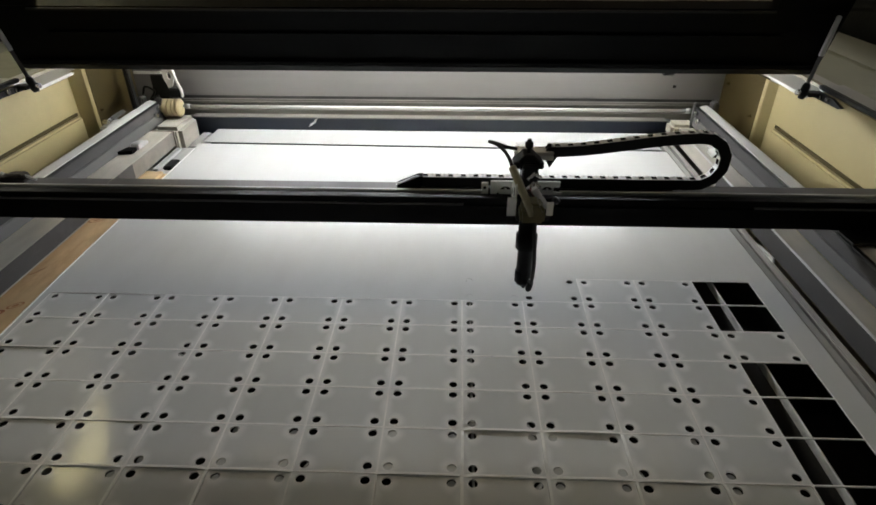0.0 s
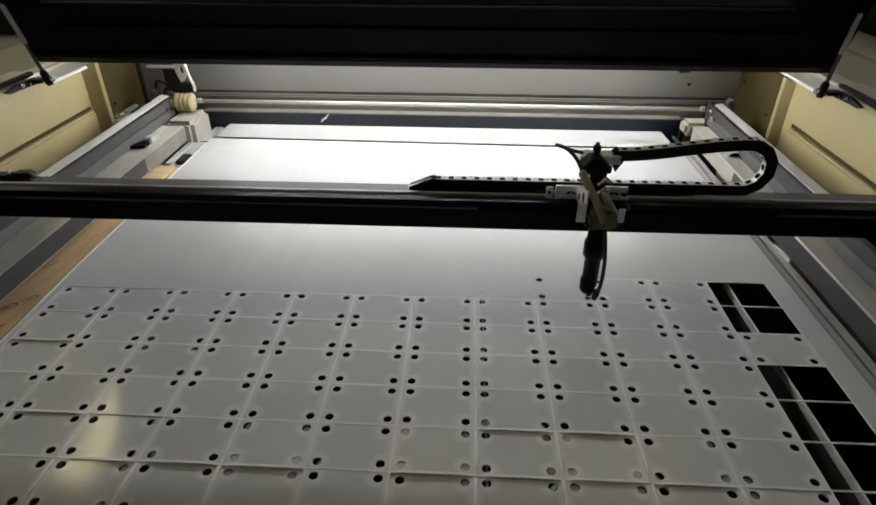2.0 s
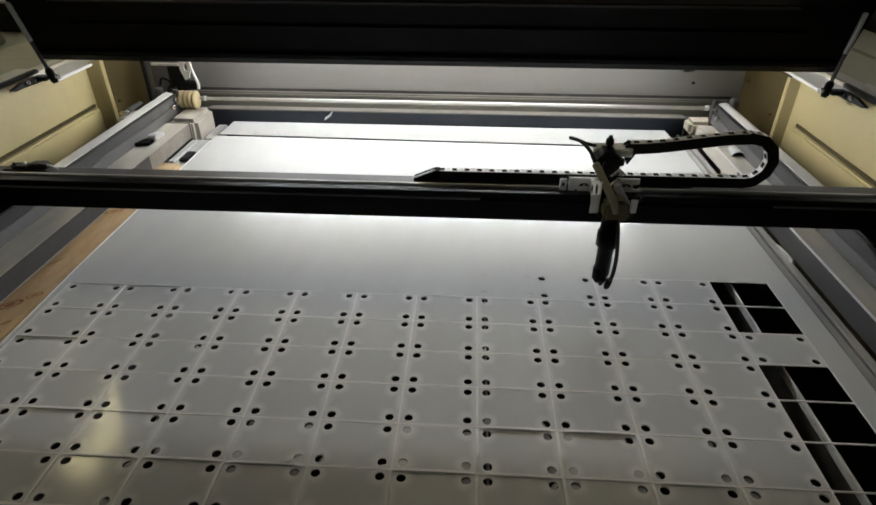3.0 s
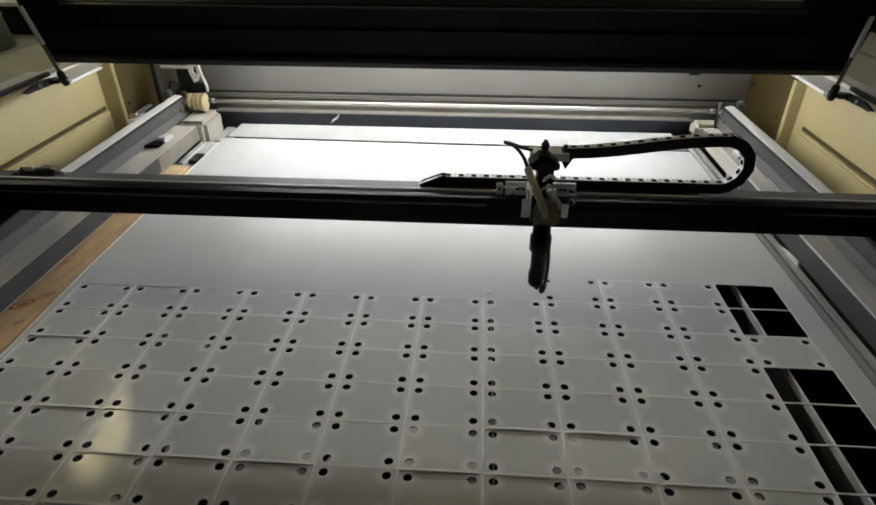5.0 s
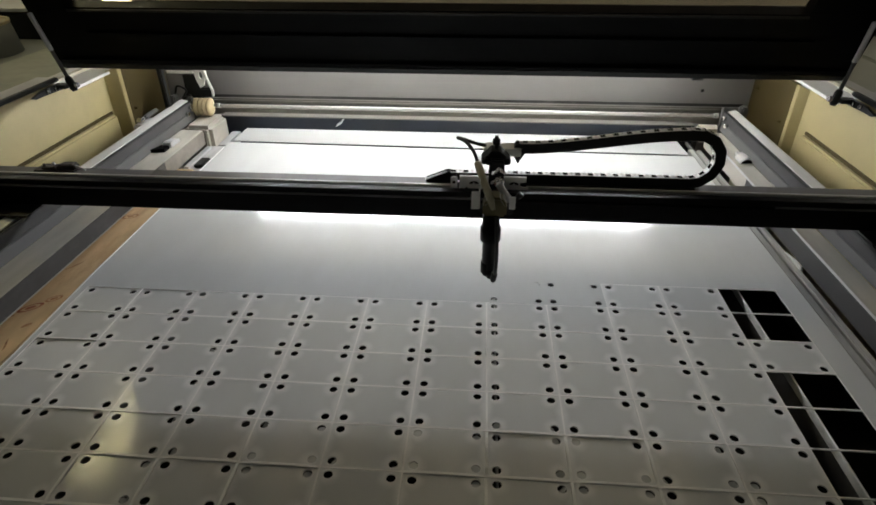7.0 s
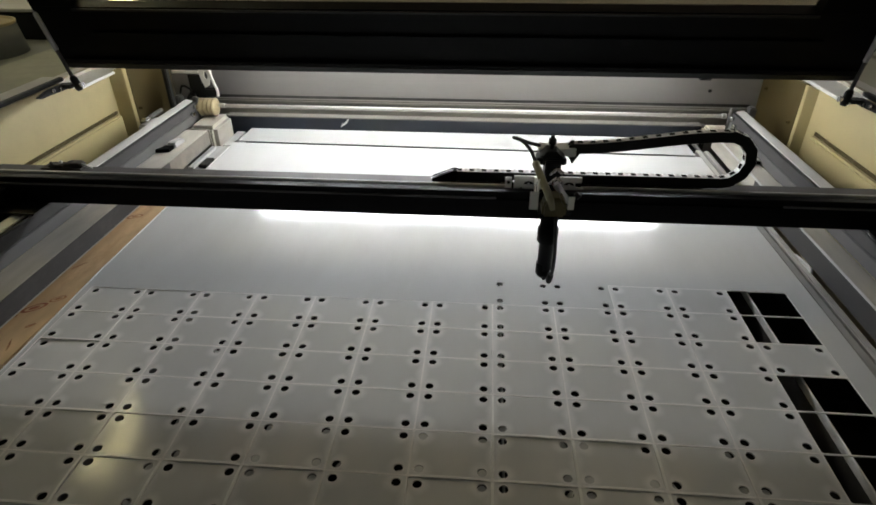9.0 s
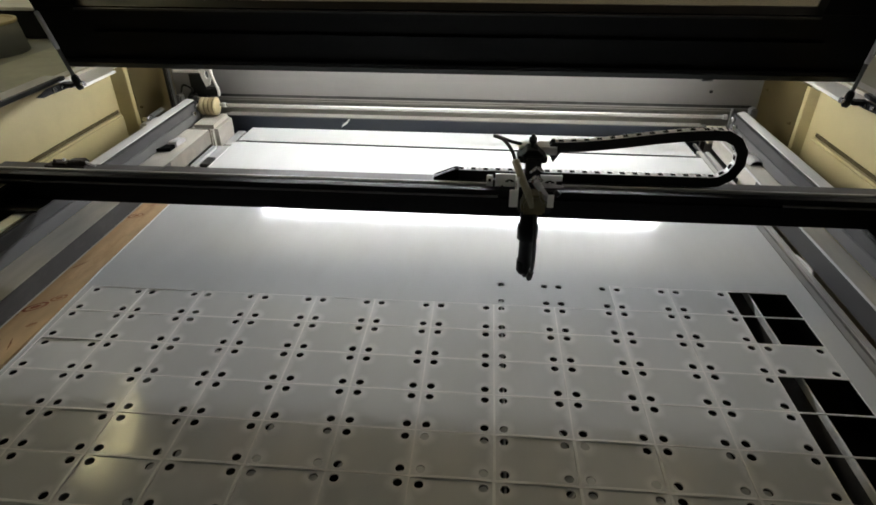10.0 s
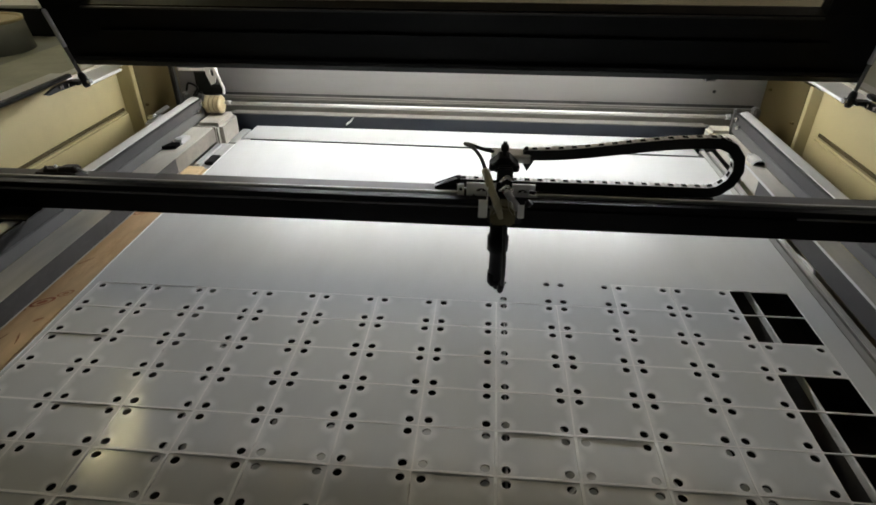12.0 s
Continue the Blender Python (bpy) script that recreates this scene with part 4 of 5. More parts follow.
LIES = {"flush": (-0.0007, 2, 4), "sunk": (-0.0040, 4, 6), "deep": (-0.0105, 8, 10), "tipped": (-0.0034, 22, 34), "edge": (-0.0036, -18, 48)}


def build_loose_slugs():
    """Slugs that sank, tipped or jammed in the holes of the nearer rows."""
    rng = random.Random(11)
    mesh = slug_objects[0][0].data
    stuck = [(i, sx, j, sy, how) for j, row in ((2, STUCK_ROW_2), (4, STUCK_ROW_4), (5, STUCK_ROW_5), (6, STUCK_ROW_6)) for i, sx, sy, how in row]
    for i, sx, j, sy, how in stuck:
        z, rx, ry = LIES[how]
        ob = tagged(new("cut_slug", mesh), "small round plastic slug " + ("tipped in its hole" if how in ("tipped", "edge") else "sunk in its hole"), "slug", "slugs of the cut holes")
        ob.matrix_basis = pose(grid_x(i) + sx * INSET_X, grid_y(j) + sy * INSET_Y, z - rng.random() * 0.0006, rx + rng.uniform(-4, 4), ry * rng.choice((-1, 1)) + rng.uniform(-4, 4), 0)


def build_bed():
    tray = thing("bed_tray", "sooty dark collecting tray under the cutting bed", "tray")
    part("floor", boxes((-0.74, 0.56, FRONT_Y + 0.001, 0.74, -0.16, -0.15)), DARK, tray)
    part("rim", boxes((-0.75, -0.741, FRONT_Y + 0.001, 0.74, -0.16, -0.06)), DARK, tray)
    part("rim", boxes((0.561, 0.570, FRONT_Y + 0.001, 0.74, -0.16, -0.06)), DARK, tray)
    rng = random.Random(7)
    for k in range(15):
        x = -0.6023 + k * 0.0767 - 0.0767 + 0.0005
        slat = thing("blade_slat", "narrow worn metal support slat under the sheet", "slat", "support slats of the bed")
        # lit top and shaded foot of each slat are two separately coloured strips
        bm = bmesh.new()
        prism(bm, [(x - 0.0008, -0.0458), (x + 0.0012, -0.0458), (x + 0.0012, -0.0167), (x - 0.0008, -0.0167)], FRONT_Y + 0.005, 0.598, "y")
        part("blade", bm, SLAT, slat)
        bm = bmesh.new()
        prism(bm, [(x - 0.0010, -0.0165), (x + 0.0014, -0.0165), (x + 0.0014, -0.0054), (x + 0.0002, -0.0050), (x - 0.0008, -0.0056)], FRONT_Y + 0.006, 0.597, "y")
        part("lit_edge", bm, LITSTEEL, slat, "scratched upper edge, painted bright for the light on it")
    for y in (-0.45, -0.05, 0.35, 0.70):
        b = thing("bed_crossbar", "dark steel crossbar carrying the slats", "crossbar", "crossbars of the bed")
        part("bar", boxes((-0.72, 0.53, y, y + 0.02, -0.15, -0.046)), DARK, b)
    # unseen plate added below so the sheet's rear gap stays dark
    rear_bar = thing("bed_crossbar", "added dark plate that keeps the gap behind the sheet dark", "crossbar", "crossbars of the bed")
    part("bar", boxes((-0.70, 0.50, 0.6000, 0.660, -0.040, -0.0160)), DARK, rear_bar, bevel=0.001)
    board = thing("fibreboard_strip", "tan printed fibreboard strip along the bed", "board")
    part("board", boxes((-0.722, -0.6455, FRONT_Y + 0.02, 0.455, -0.010, -0.003)), WOOD, board, bevel=0.001)
    for cx, cy, rx, ry, turn, ring in ((-0.6865, -0.0570, 0.0185, 0.0078, 42, 0.72), (-0.6655, -0.0325, 0.0125, 0.0062, 40, 0.72), (-0.7035, -0.0800, 0.0060, 0.0030, 40, 0.5), (-0.664, -0.098, 0.0075, 0.0030, 46, 0.5), (-0.688, 0.2365, 0.0150, 0.0080, 30, 0.76)):
        bm = bmesh.new()
        n = 28
        for f0, f1 in ((1.0, ring), (0.42, 0.06)):
            o = [bm.verts.new((rx * f0 * math.cos(2 * math.pi * k / n), ry * f0 * math.sin(2 * math.pi * k / n), 0)) for k in range(n)]
            i_ = [bm.verts.new((rx * f1 * math.cos(2 * math.pi * k / n), ry * f1 * math.sin(2 * math.pi * k / n) * (0.5 if f0 < 1 else 1), 0)) for k in range(n)]
            for k in range(n):
                bm.faces.new((o[k], o[(k + 1) % n], i_[(k + 1) % n], i_[k]))
        stamp = part("ink_stamp", bm, INK if rx > 0.015 else FADED, board, "faded red oval ink stamp")
        stamp.matrix_basis = pose(cx, cy, -0.0027, 0, 0, turn)
    for x, y, w, l, turn in ((-0.690, 0.060, 0.0012, 0.030, -30), (-0.672, 0.30, 0.0010, 0.05, -18), (-0.665, -0.14, 0.0015, 0.026, 24), (-0.690, -0.150, 0.0013, 0.04, -14)):
        bm = bmesh.new()
        prism(bm, [(-w, -l / 2), (w * 0.3, -l / 2 + 0.004), (w, 0), (w * 0.2, l / 2), (-w * 0.8, l * 0.2)], 0, 0.0003, "z")
        sc = part("scorch", bm, FADED, board, "brown scorch line")
        sc.matrix_basis = pose(x, y, -0.0029, 0, 0, turn)
    off = thing("wood_offcut", "small tan wooden offcut beside the sheet", "offcut")
    part("block", boxes((-0.700, -0.655, 0.36, 0.452, -0.0028, 0.004)), PALEWOOD, off, bevel=0.001)


# ---- gantry, chain and head: built at their own origin, then moved ----


def build_gantry():
    g = thing("gantry_beam", "black anodized gantry beam across the bed", "beam")
    x0, x1 = -0.852, 0.652
    # a front box below and in front of the rail that carries the slide strip
    bm = bmesh.new()
    prism(bm, [(0.035, 0.0990), (0.035, 0.1290), (0.038, 0.1300), (0.038, 0.1335), (0.035, 0.1345), (0.035, 0.1420), (0.0365, 0.1428), (0.0495, 0.1428), (0.0495, 0.1288),
               (0.113, 0.1288), (0.113, 0.1062), (0.055, 0.1062), (0.055, 0.0990)], x0, x1, "x")
    part("profile", bm, ANODIZED, g)
    part("front_strip", boxes((x0, x1, 0.0662, 0.0730, 0.1292, 0.1393)), BEAMSTRIP, g, "dull aluminium slide strip", bevel=0.0012)
    part("top_plate", boxes((x0 + 0.29, x1, 0.081, 0.111, 0.1290, 0.1318), (x0, x0 + 0.2895, 0.087, 0.111, 0.1290, 0.1312)), STEEL, g, "grey top plate", bevel=0.0008)
    part("slot_line", boxes((x0, 0.0, 0.0342, 0.0379, 0.1302, 0.1332)), STEEL, g, "grey slot line", bevel=0.0006)
    part("slot_line", boxes((0.42, x1, 0.0346, 0.0379, 0.1302, 0.1332)), STEEL, g, "dull slot line", bevel=0.0006)
    for side, x in ((-1, -0.775), (1, 0.600)):
        end = part("end_carriage", boxes((x - 0.05, x + 0.05, -0.005, 0.125, 0.0955, 0.0985), (x - 0.05, x + 0.028 * side, 0.0, 0.12, 0.0985, 0.0988)), BLACK, g, "black end carriage plate", bevel=0.001)
        part("hanger", boxes((x - 0.04 if side < 0 else x - 0.004, x + 0.004 if side < 0 else x + 0.04, -0.004, 0.03, 0.064, 0.0953)), BLACK, g, bevel=0.003)
        for y in (0.0, 0.11):
            bm = bmesh.new()
            sweep(bm, [(x + side * 0.055, y, 0.082), (x + side * 0.043, y, 0.082)], 0.010, 14)
            part("roller", bm, STEEL, end)
        bm = bmesh.new()
        sweep(bm, [(x - side * 0.02, -0.0075, 0.08), (x - side * 0.02, -0.003, 0.08)], 0.005, 8)
        part("bolt", bm, CHROME, end)
        ca, cb = sorted((x + side * 0.012, x + side * (0.079 if side < 0 else 0.050)))
        cover = part("end_cover", boxes((ca, cb, -0.022, 0.0345, 0.0990, 0.1275)), BLACK, g, "black end cover with bolts", bevel=0.003)
        for y, z in ((-0.0225, 0.106), (-0.0225, 0.119)):
            bm = bmesh.new()
            sweep(bm, [((ca + cb) / 2, y, z), ((ca + cb) / 2, y - 0.004, z)], 0.0035, 8)
            part("bolt", bm, CHROME, cover)
        xm = x + side * 0.047
        motor = part("belt_pulley_box", boxes((xm - 0.028, xm + 0.028, -0.034, -0.0055, 0.036, 0.0952)), BLACK, g, bevel=0.003)
        part("label_plate", boxes((xm - 0.006, xm + 0.004, -0.0352, -0.0342, 0.076, 0.086)), WHITE, motor, "small white plate")
    brown = mat("rust_brown_steel", (0.022, 0.014, 0.011), rough=0.6, scale=60, vary=0.5, bump=0.4)
    clip = part("belt_anchor", boxes((-0.766, -0.694, 0.089, 0.111, 0.1314, 0.1345), (-0.752, -0.727, 0.091, 0.107, 0.1345, 0.1400)), brown, g, "rust-brown belt anchor", bevel=0.0012)
    bm = bmesh.new()
    prism(bm, [(-0.728, 0.1346), (-0.698, 0.1346), (-0.692, 0.138), (-0.698, 0.1445), (-0.717, 0.1435), (-0.726, 0.141)], 0.093, 0.108, "y")
    part("belt_jaw", bm, brown, clip, bevel=0.0015)
    bm = bmesh.new()
    sweep(bm, [(-0.698, 0.099, 0.140), (-0.686, 0.097, 0.1375), (-0.678, 0.097, 0.134)], 0.0022, 8)
    part("belt_end", bm, ALU, clip)
    for x, y in ((-0.747, 0.095), (-0.734, 0.101)):
        bm = bmesh.new()
        sweep(bm, [(x, y, 0.1400), (x, y, 0.1425), (x, y, 0.1445)], 0.0028, 8, [0.0028, 0.0028, 0.0015])
        part("screw", bm, brown if x < -0.74 else ALU, clip)
    part("chain_tray", boxes((-0.092, 0.32, 0.0895, 0.1035, 0.1320, 0.1338)), BLACK, g, "thin black chain tray")
    bm = bmesh.new()
    prism(bm, [(-0.1025, 0.1322), (-0.0690, 0.1322), (-0.0630, 0.1365), (-0.0630, 0.1510), (-0.0690, 0.1510), (-0.1025, 0.1370)], 0.0890, 0.1040, "y")
    part("chain_anchor", bm, SLOTDARK, g, "ramped chain anchor")
    bm = bmesh.new()
    prism(bm, [(-0.1030, 0.1372), (-0.0695, 0.1514), (-0.0690, 0.1526), (-0.0720, 0.1526), (-0.1040, 0.1385)], 0.0886, 0.0902, "y")
    part("anchor_edge", bm, CHAINBAR, g, "pale edge of the anchor")
    return g


LINK, CHAIN_X0, CHAIN_Y, CHAIN_LOW, MOUNT_DX, MOUNT_Z = 0.0193, -0.0687, 0.0965, 0.1425, 0.0375, 0.1933
N_LINKS = 39


def chain_line(head_x):
    """The chain's middle line for a place of the head: (x, z) points from the anchor to the head."""
    mx = head_x + MOUNT_DX
    r = 0.0390 - 0.0239 * head_x  # the loop opens as more chain hangs in it
    up = CHAIN_LOW + 2 * r
    xc = 0.3048 + 0.482 * head_x
    pts = [(CHAIN_X0 + (xc - CHAIN_X0) * k / 40, CHAIN_LOW) for k in range(40)]
    for k in range(25):
        a = -math.pi / 2 + math.pi * k / 24
        pts.append((xc + r * 1.02 * math.cos(a), CHAIN_LOW + r + r * math.sin(a)))
    for k in range(1, 61):
        u = k / 60
        w = u * u * (3 - 2 * u)
        pts.append((xc + (mx - xc) * u, up + (MOUNT_Z - up) * w))
    return np.array(pts)


def build_chain():
    chain = thing("drag_chain", "black plastic cable drag chain looping over the beam", "cable chain")
    h, w = 0.0079, 0.0069
    body = bmesh.new()
    for y in (-w, w - 0.003):
        prism(body, [(-LINK * 0.505, -h), (LINK * 0.505, -h), (LINK * 0.505, h), (-LINK * 0.505, h)], y, y + 0.003, "y")
        sweep(body, [(LINK * 0.5, y + 0.0001, 0), (LINK * 0.5, y + 0.0029, 0)], h, 18)
    body_link = part("link", body, CHAINB, chain)
    bar = part("crossbar", boxes((-LINK * 0.495, LINK * 0.495, -w + 0.0004, w - 0.0004, h - 0.0014, h + 0.0003), (-LINK * 0.495, LINK * 0.495, -w + 0.0004, w - 0.0004, -h - 0.0003, -h + 0.0014)), CHAINBAR, body_link, "pale grey crossbars")
    slot = part("slot", boxes((-LINK * 0.20, LINK * 0.20, -0.0040, 0.0044, h - 0.001, h + 0.0006), (-LINK * 0.20, LINK * 0.20, -0.0040, 0.0044, -h - 0.0006, -h + 0.001)), SLOTDARK, body_link, "dark slot between the crossbars")
    core = part("cable", boxes((-LINK * 0.5, LINK * 0.5, -w + 0.0032, w - 0.0032, -h * 0.6, h * 0.6)), RUBBER, body_link, "dark cables inside")
    links = [body_link]
    for k in range(1, N_LINKS):
        lk = new("link", body_link.data)
        lk.parent = chain
        for src in (bar, slot, core):
            c = new(src.name.split(".")[0], src.data)
            c.parent = lk
        links.append(lk)
    return chain, links


def turned(name, profile, at, material, parent, label="", seg=24):
    bm = bmesh.new()
    lathe(bm, profile, at, seg)
    return part(name, bm, material, parent, label)


def tube_part(name, pts, radius, material, parent, label="", seg=10, n=8):
    bm = bmesh.new()
    sweep(bm, curve_points(pts, n) if len(pts) > 2 else pts, radius, seg)
    return part(name, bm, material, parent, label)


def build_head():
    """The laser carriage; its origin is the spot on the sheet where the beam cuts."""
    hd = thing("laser_carriage", "black laser cutting carriage with silver plate, lens tube and hoses", "laser carriage")
    silver = mat("brushed_silver_plate", (0.86, 0.86, 0.85), rough=0.5, metal=0.0, scale=60, vary=0.1, stretch=(0.1, 1, 1))
    # rear carriage plate on the beam
    y = 0.053
    bm = bmesh.new()
    prism(bm, [(-0.0520, 0.1345), (-0.0520, 0.1615), (0.0495, 0.1615), (0.0495, 0.1535), (0.0405, 0.1525), (0.0405, 0.1455), (0.0535, 0.1435), (0.0545, 0.1355), (0.0280, 0.1350), (-0.0205, 0.1350)], y, y + 0.004, "y")
    rear = part("carriage_plate", bm, silver, hd, "silver carriage plate")
    for x in (-0.030, 0.031):
        bm = bmesh.new()
        prism(bm, [(x + 0.0072 * math.cos(math.pi * k / 8), 0.1490 + 0.0046 * math.sin(math.pi * k / 8)) for k in range(9)], y - 0.0006, y + 0.001, "y")
        slot = part("slot", bm, BLACK, rear, "dark curved slot")
        part("slot_tooth", boxes((x - 0.0016, x + 0.0016, y - 0.0010, y - 0.0007, 0.1486, 0.1515)), silver, slot)
    tube_part("screw_hole", [(-0.041, y - 0.0006, 0.1420), (-0.041, y + 0.001, 0.1420)], 0.0017, BLACK, rear, seg=8)
    part("slider", boxes((-0.064, 0.050, y + 0.0042, y + 0.0108, 0.132, 0.150)), BLACK, hd, bevel=0.001)
    ear = part("limit_plate", boxes((-0.0655, -0.0555, y - 0.002, y + 0.002, 0.1320, 0.1600)), silver, hd, "small perforated plate", bevel=0.001)
    for z in (0.140, 0.152):
        tube_part("hole", [(-0.0605, y - 0.0026, z), (-0.0605, y - 0.0018, z)], 0.0027, BLACK, ear)
    # folded bracket that carries the lens tube in front of the plate
    bm = bmesh.new()
    prism(bm, [(y - 0.0002, 0.1360), (y - 0.0002, 0.1610), (-0.0150, 0.1880), (-0.0150, 0.1410)], -0.0218, -0.0200, "x")
    gus = part("gusset", bm, silver, hd, "silver folded gusset")
    for y0, z0, ry, rz in ((0.006, 0.166, 0.0062, 0.0080), (0.033, 0.155, 0.0045, 0.0050)):
        bm = bmesh.new()
        prism(bm, [(y0 + ry * math.cos(a), z0 + rz * math.sin(a)) for a in [2 * math.pi * k / 14 for k in range(14)]], -0.0221, -0.0197, "x")
        part("gusset_slot", bm, SLOTDARK, gus, "dark slot")
    for xa, xb, z0, z1 in ((-0.0325, -0.0219, 0.1410, 0.1690), (0.0215, 0.0305, 0.1422, 0.1625)):
        part("front_flange", boxes((xa, xb, -0.0168, -0.0150, z0, z1)), silver, hd, "silver front flange", bevel=0.0005)
    # mirror block and crown with its adjusters
    part("mirror_block", boxes((-0.008, 0.015, 0.0445, 0.0528, 0.1435, 0.1900), (-0.007, 0.014, 0.0532, 0.074, 0.163, 0.1900)), BLACK, hd, bevel=0.002)
    bm = bmesh.new()
    prism(bm, [(-0.009, 0.1775), (0.014, 0.1775), (0.024, 0.1815), (0.024, 0.1860), (0.014, 0.1945), (0.009, 0.2000), (-0.006, 0.2000), (-0.010, 0.1945), (-0.020, 0.1860), (-0.020, 0.1815)], 0.058, 0.086, "y")
    part("mirror_crown", bm, BLACK, hd, bevel=0.001)
    for x in (-0.0145, 0.019):
        turned("adjuster_knob", [(0.0042, 0.0), (0.0055, 0.002), (0.0055, 0.008), (0.004, 0.010)], (x, 0.060, 0.1800), BLACK, hd, seg=12)
    turned("top_screw", [(0.003, 0.0), (0.003, 0.006), (0.0058, 0.007), (0.0058, 0.015), (0.003, 0.016), (0.003, 0.020)], (0.002, 0.072, 0.2000), BLACK, hd, seg=12)
    part("chain_bracket", boxes((-0.018, 0.041, 0.084, 0.111, 0.1910, 0.1945), (-0.018, 0.041, 0.084, 0.086, 0.1820, 0.1910)), WHITE, hd, "white chain bracket", bevel=0.001)
    turned("bracket_screw", [(0.0036, 0.0), (0.0036, 0.008), (0.0022, 0.010)], (0.035, 0.096, 0.1945), BLACK, hd, seg=10)
    bm = bmesh.new()
    prism(bm, [(0.028, 0.1850), (0.047, 0.1850), (0.037, 0.1680)], 0.090, 0.096, "y")
    part("cable_tab", bm, BLACK, hd)
    part("bracket_post", boxes((-0.006, 0.012, 0.0862, 0.0905, 0.1330, 0.1906)), BLACK, hd, bevel=0.001)
    # beam combiner: chevron clamps, pointer and thumb screws between the mirror and the sleeve
    for (ax, az, bx, bz, r, m, n) in ((-0.004, 0.1830, 0.006, 0.1925, 0.0026, CHROME, "clamp_arm"), (0.006, 0.1925, 0.014, 0.1850, 0.0026, CHROME, "clamp_arm"),
                                      (-0.004, 0.1690, 0.006, 0.1785, 0.0026, CHROME, "clamp_arm"), (0.006, 0.1785, 0.014, 0.1710, 0.0026, CHROME, "clamp_arm"),
                                      (0.005, 0.1700, 0.026, 0.1400, 0.0052, ALU, "pointer_body"), (0.001, 0.1690, 0.020, 0.1370, 0.0018, RED, "wire"),
                                      (0.022, 0.1330, 0.036, 0.1490, 0.0034, BLACK, "thumb_screw"), (0.036, 0.1490, 0.041, 0.1545, 0.0050, BLACK, "thumb_screw"), (0.022, 0.1240, 0.030, 0.1350, 0.0048, BLACK, "thumb_screw")):
        tube_part(n, [(ax, 0.012, az), (bx, 0.012, bz)], r, m, hd)
    # taped sleeve, lens tube, nozzle
    bm = bmesh.new()
    prism(bm, [(-0.0155, 0.1375), (0.0175, 0.1375), (0.0185, 0.156), (0.0105, 0.1675), (-0.0065, 0.1675), (-0.0165, 0.156)], -0.034, -0.006, "y")
    part("taped_sleeve", bm, TAPE, hd, "olive tape wrapped sleeve", bevel=0.0035)
    part("clamp_block", boxes((-0.0195, 0.0285, -0.0146, 0.010, 0.131, 0.1405)), BLACK, hd, bevel=0.002)
    turned("lens_tube", [(0.0108, 0.046), (0.0110, 0.092), (0.0150, 0.095), (0.0150, 0.116), (0.0125, 0.119), (0.0125, 0.1365)], (-0.0030, -0.022, 0), ANODIZED, hd, "black lens tube", 28)
    turned("nozzle_holder", [(0.0068, 0.033), (0.0104, 0.039), (0.0104, 0.055), (0.0101, 0.057)], (-0.0052, -0.022, 0), ANODIZED, hd)
    turned("nozzle", [(0.0021, 0.0270), (0.0034, 0.0290), (0.0067, 0.036), (0.0077, 0.042)], (-0.0020, -0.024, 0), BLACK, hd)
    bm = bmesh.new()
    lathe(bm, [(0.0034, 0.0), (0.0046, 0.004), (0.0046, 0.016), (0.0034, 0.018)], (0, 0, 0), 12, pose(0.0036, -0.035, 0.0300, 12, 8, 0))
    part("hose_fitting", bm, BLACK, hd)
    tube_part("air_hose", [(0.0056, -0.038, 0.041), (0.0066, -0.046, 0.061), (0.0066, -0.048, 0.090), (0.005, -0.043, 0.118), (0.004, -0.032, 0.139)], 0.0027, RUBBER, hd, "thin black air hose")
    tube_part("clear_hose", [(-0.001, -0.030, 0.150), (-0.007, -0.030, 0.168), (-0.0165, -0.010, 0.184), (-0.025, 0.020, 0.197)], 0.0054, HOSE, hd, "yellowed clear hose", 12)
    tube_part("cable_loop", [(-0.024, 0.018, 0.1955), (-0.032, 0.030, 0.2110), (-0.044, 0.045, 0.2200), (-0.056, 0.062, 0.2190), (-0.048, 0.074, 0.2130), (-0.030, 0.084, 0.2030), (-0.014, 0.088, 0.1980)], 0.0026, RUBBER, hd, "black cable loop")
    return hd


build_room()
build_cabinet()
build_led()
build_struts()
build_rails()
build_bed()
build_sheet()
build_loose_slugs()
gantry = build_gantry()
drag_chain, chain_links = build_chain()
head = build_head()

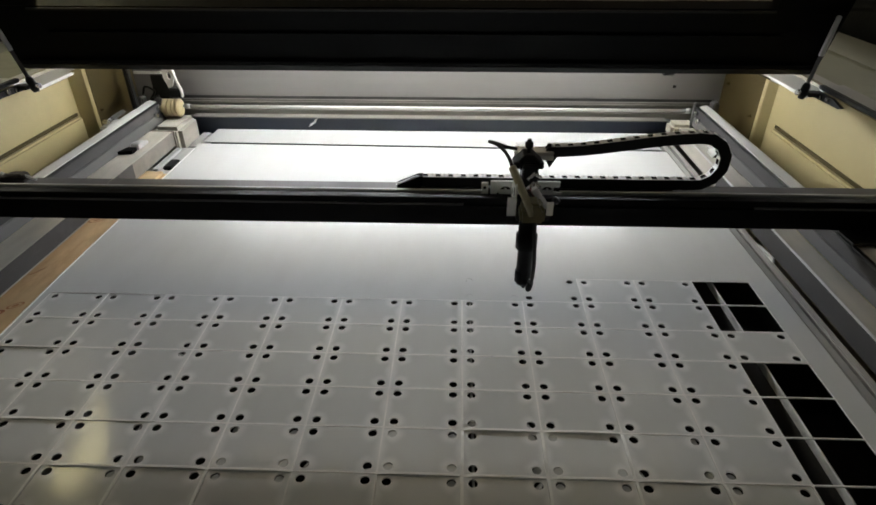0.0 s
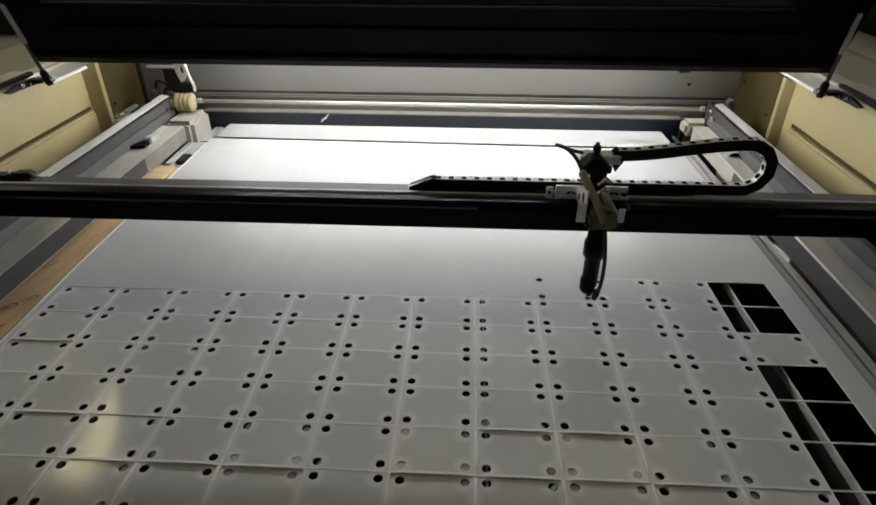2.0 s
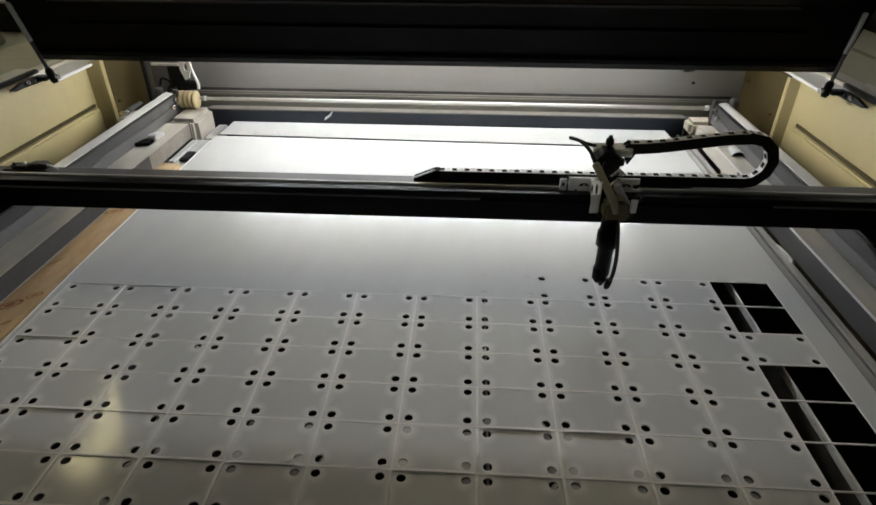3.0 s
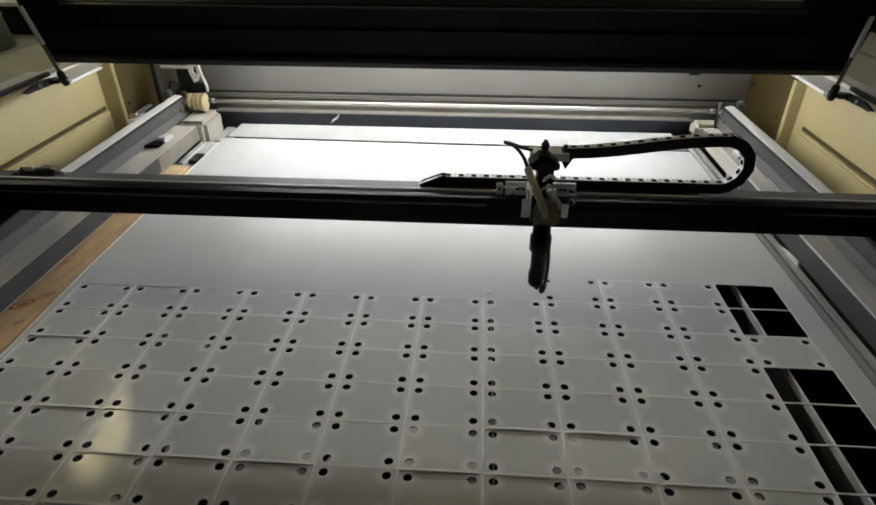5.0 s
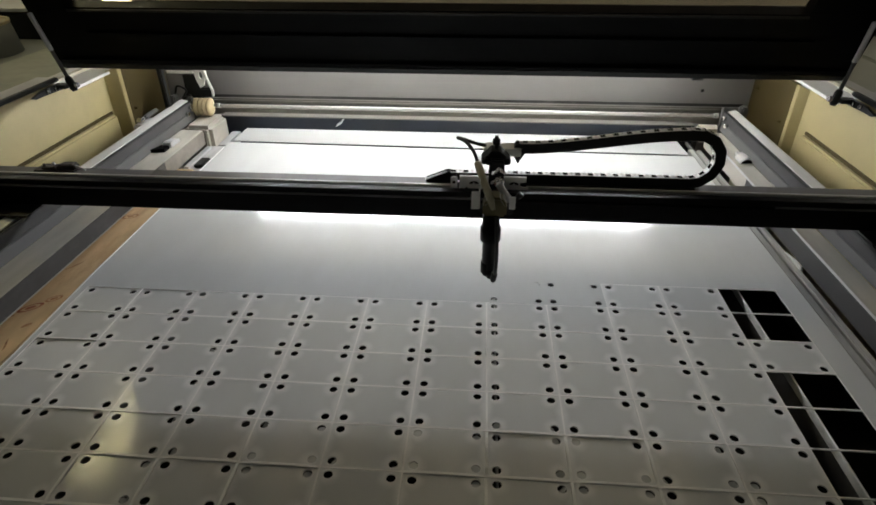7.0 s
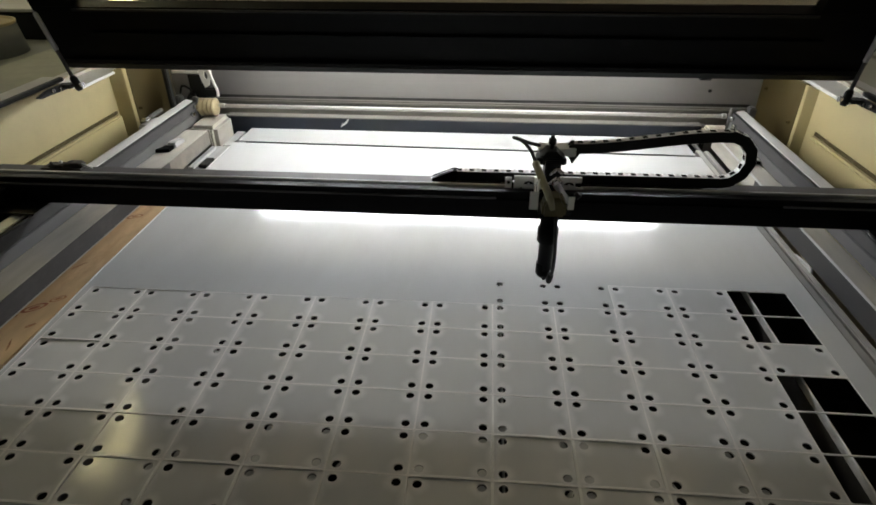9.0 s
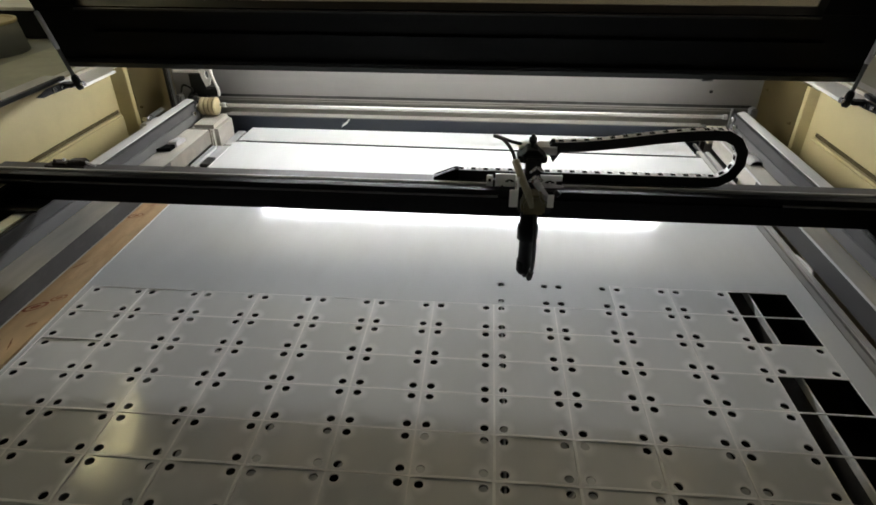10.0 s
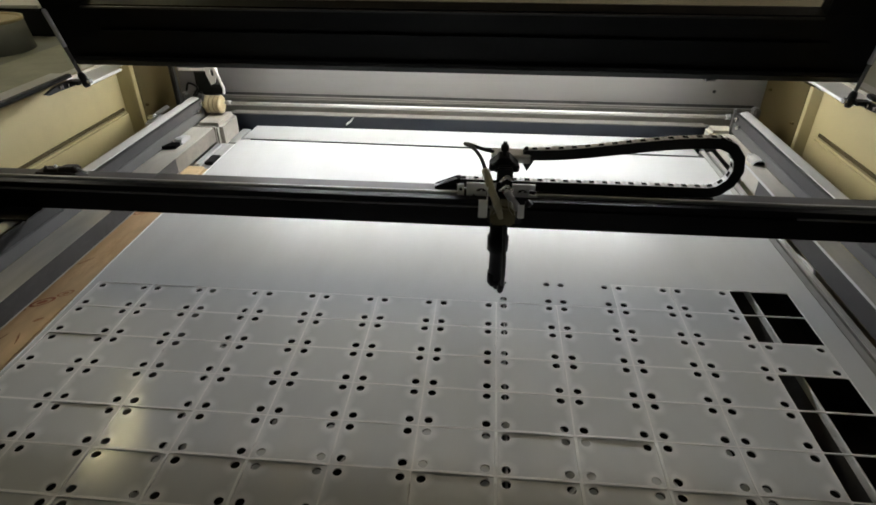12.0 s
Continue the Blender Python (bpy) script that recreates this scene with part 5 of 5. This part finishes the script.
# seconds, place of the head across and along the bed
HEAD = (
    (0, 0.0911, 0.0207), (0.2, 0.0891, 0.0170), (0.3, 0.0897, 0.0058), (0.4, 0.0904, 0.0033), (0.5, 0.0960, 0.0011), (0.7, 0.1020, 0.0000),
    (1, 0.1186, 0.0008), (1.5, 0.1393, 0.0006), (2, 0.1622, 0.0008), (2.3, 0.1740, 0.0032), (2.5, 0.1819, 0.0059), (2.7, 0.1789, 0.0162),
    (3, 0.1809, 0.0266), (3.2, 0.1803, 0.0333), (3.7, 0.1798, 0.0557), (3.9, 0.1757, 0.0599), (4.3, 0.0856, 0.0134), (4.5, 0.0756, 0.0107),
    (4.8, 0.0737, 0.0110), (5, 0.0789, 0.0150), (5.2, 0.0829, 0.0169), (5.35, 0.0830, 0.0171), (5.4, 0.0782, 0.0169), (5.5, 0.0329, 0.0111),
    (5.7, 0.0157, 0.0100), (6, 0.0055, 0.0072), (6.2, 0.0056, 0.0075), (6.4, 0.0135, 0.0098), (6.6, 0.0160, 0.0119), (6.7, 0.0100, 0.0306),
    (6.8, 0.0073, 0.0424), (7, 0.0043, 0.0491), (7.2, 0.0059, 0.0544), (7.5, 0.0121, 0.0535), (7.75, 0.0150, 0.0515), (7.95, 0.0659, 0.0485),
    (8.4, 0.0666, 0.0484), (8.8, 0.0717, 0.0512), (9, 0.0779, 0.0552), (9.2, 0.0802, 0.0589), (9.5, 0.0676, 0.0603), (10, 0.0471, 0.0615),
    (10.5, 0.0247, 0.0611), (10.8, 0.0069, 0.0605), (11, 0.0030, 0.0612), (11.15, -0.0015, 0.0579), (11.3, -0.0006, 0.0439), (11.5, -0.0005, 0.0410),
    (11.7, -0.0005, 0.0303), (12, -0.0003, 0.0199),
)


def motions():
    walk(gantry, [(t, pose(0, y, 0)) for t, x, y in HEAD])
    walk(drag_chain, [(t, pose(0, y + CHAIN_Y, 0)) for t, x, y in HEAD])
    walk(head, [(t, pose(x, y, 0)) for t, x, y in HEAD])
    lines = []
    for t, x, y in HEAD:
        p = chain_line(x)
        s = np.r_[0, np.cumsum(np.hypot(*np.diff(p, axis=0).T))]
        lines.append((t, p, s))
    for k, link in enumerate(chain_links):
        rows = []
        for t, p, s in lines:
            at = [np.array([np.interp(d, s, p[:, 0]), np.interp(d, s, p[:, 1])]) for d in (k * s[-1] / N_LINKS, (k + 0.5) * s[-1] / N_LINKS, (k + 1) * s[-1] / N_LINKS)]
            d = at[2] - at[0]
            rows.append((t, pose(at[1][0], 0, at[1][1], 0, -math.degrees(math.atan2(d[1], d[0])), 0)))
        walk(link, rows)
    for ob, x, y, t in slug_objects:
        if t == 6.62:  # this one only tips and sticks
            walk(ob, [(0, pose(x, y, -0.0002)), (t, pose(x, y, -0.0002)), (t + 0.1, pose(x, y, -0.0045, 24, 14, 0)), (12, pose(x, y, -0.0045, 24, 14, 0))])
            continue
        walk(ob, [(0, pose(x, y, -0.0002)), (t, pose(x, y, -0.0002)), (t + 0.07, pose(x, y, -0.022, 8, 5, 0)),
                  (t + 0.17, pose(x + 0.003, y, -0.1465, 0, 0, 30)), (12, pose(x + 0.003, y, -0.1465, 0, 0, 30))])


motions()
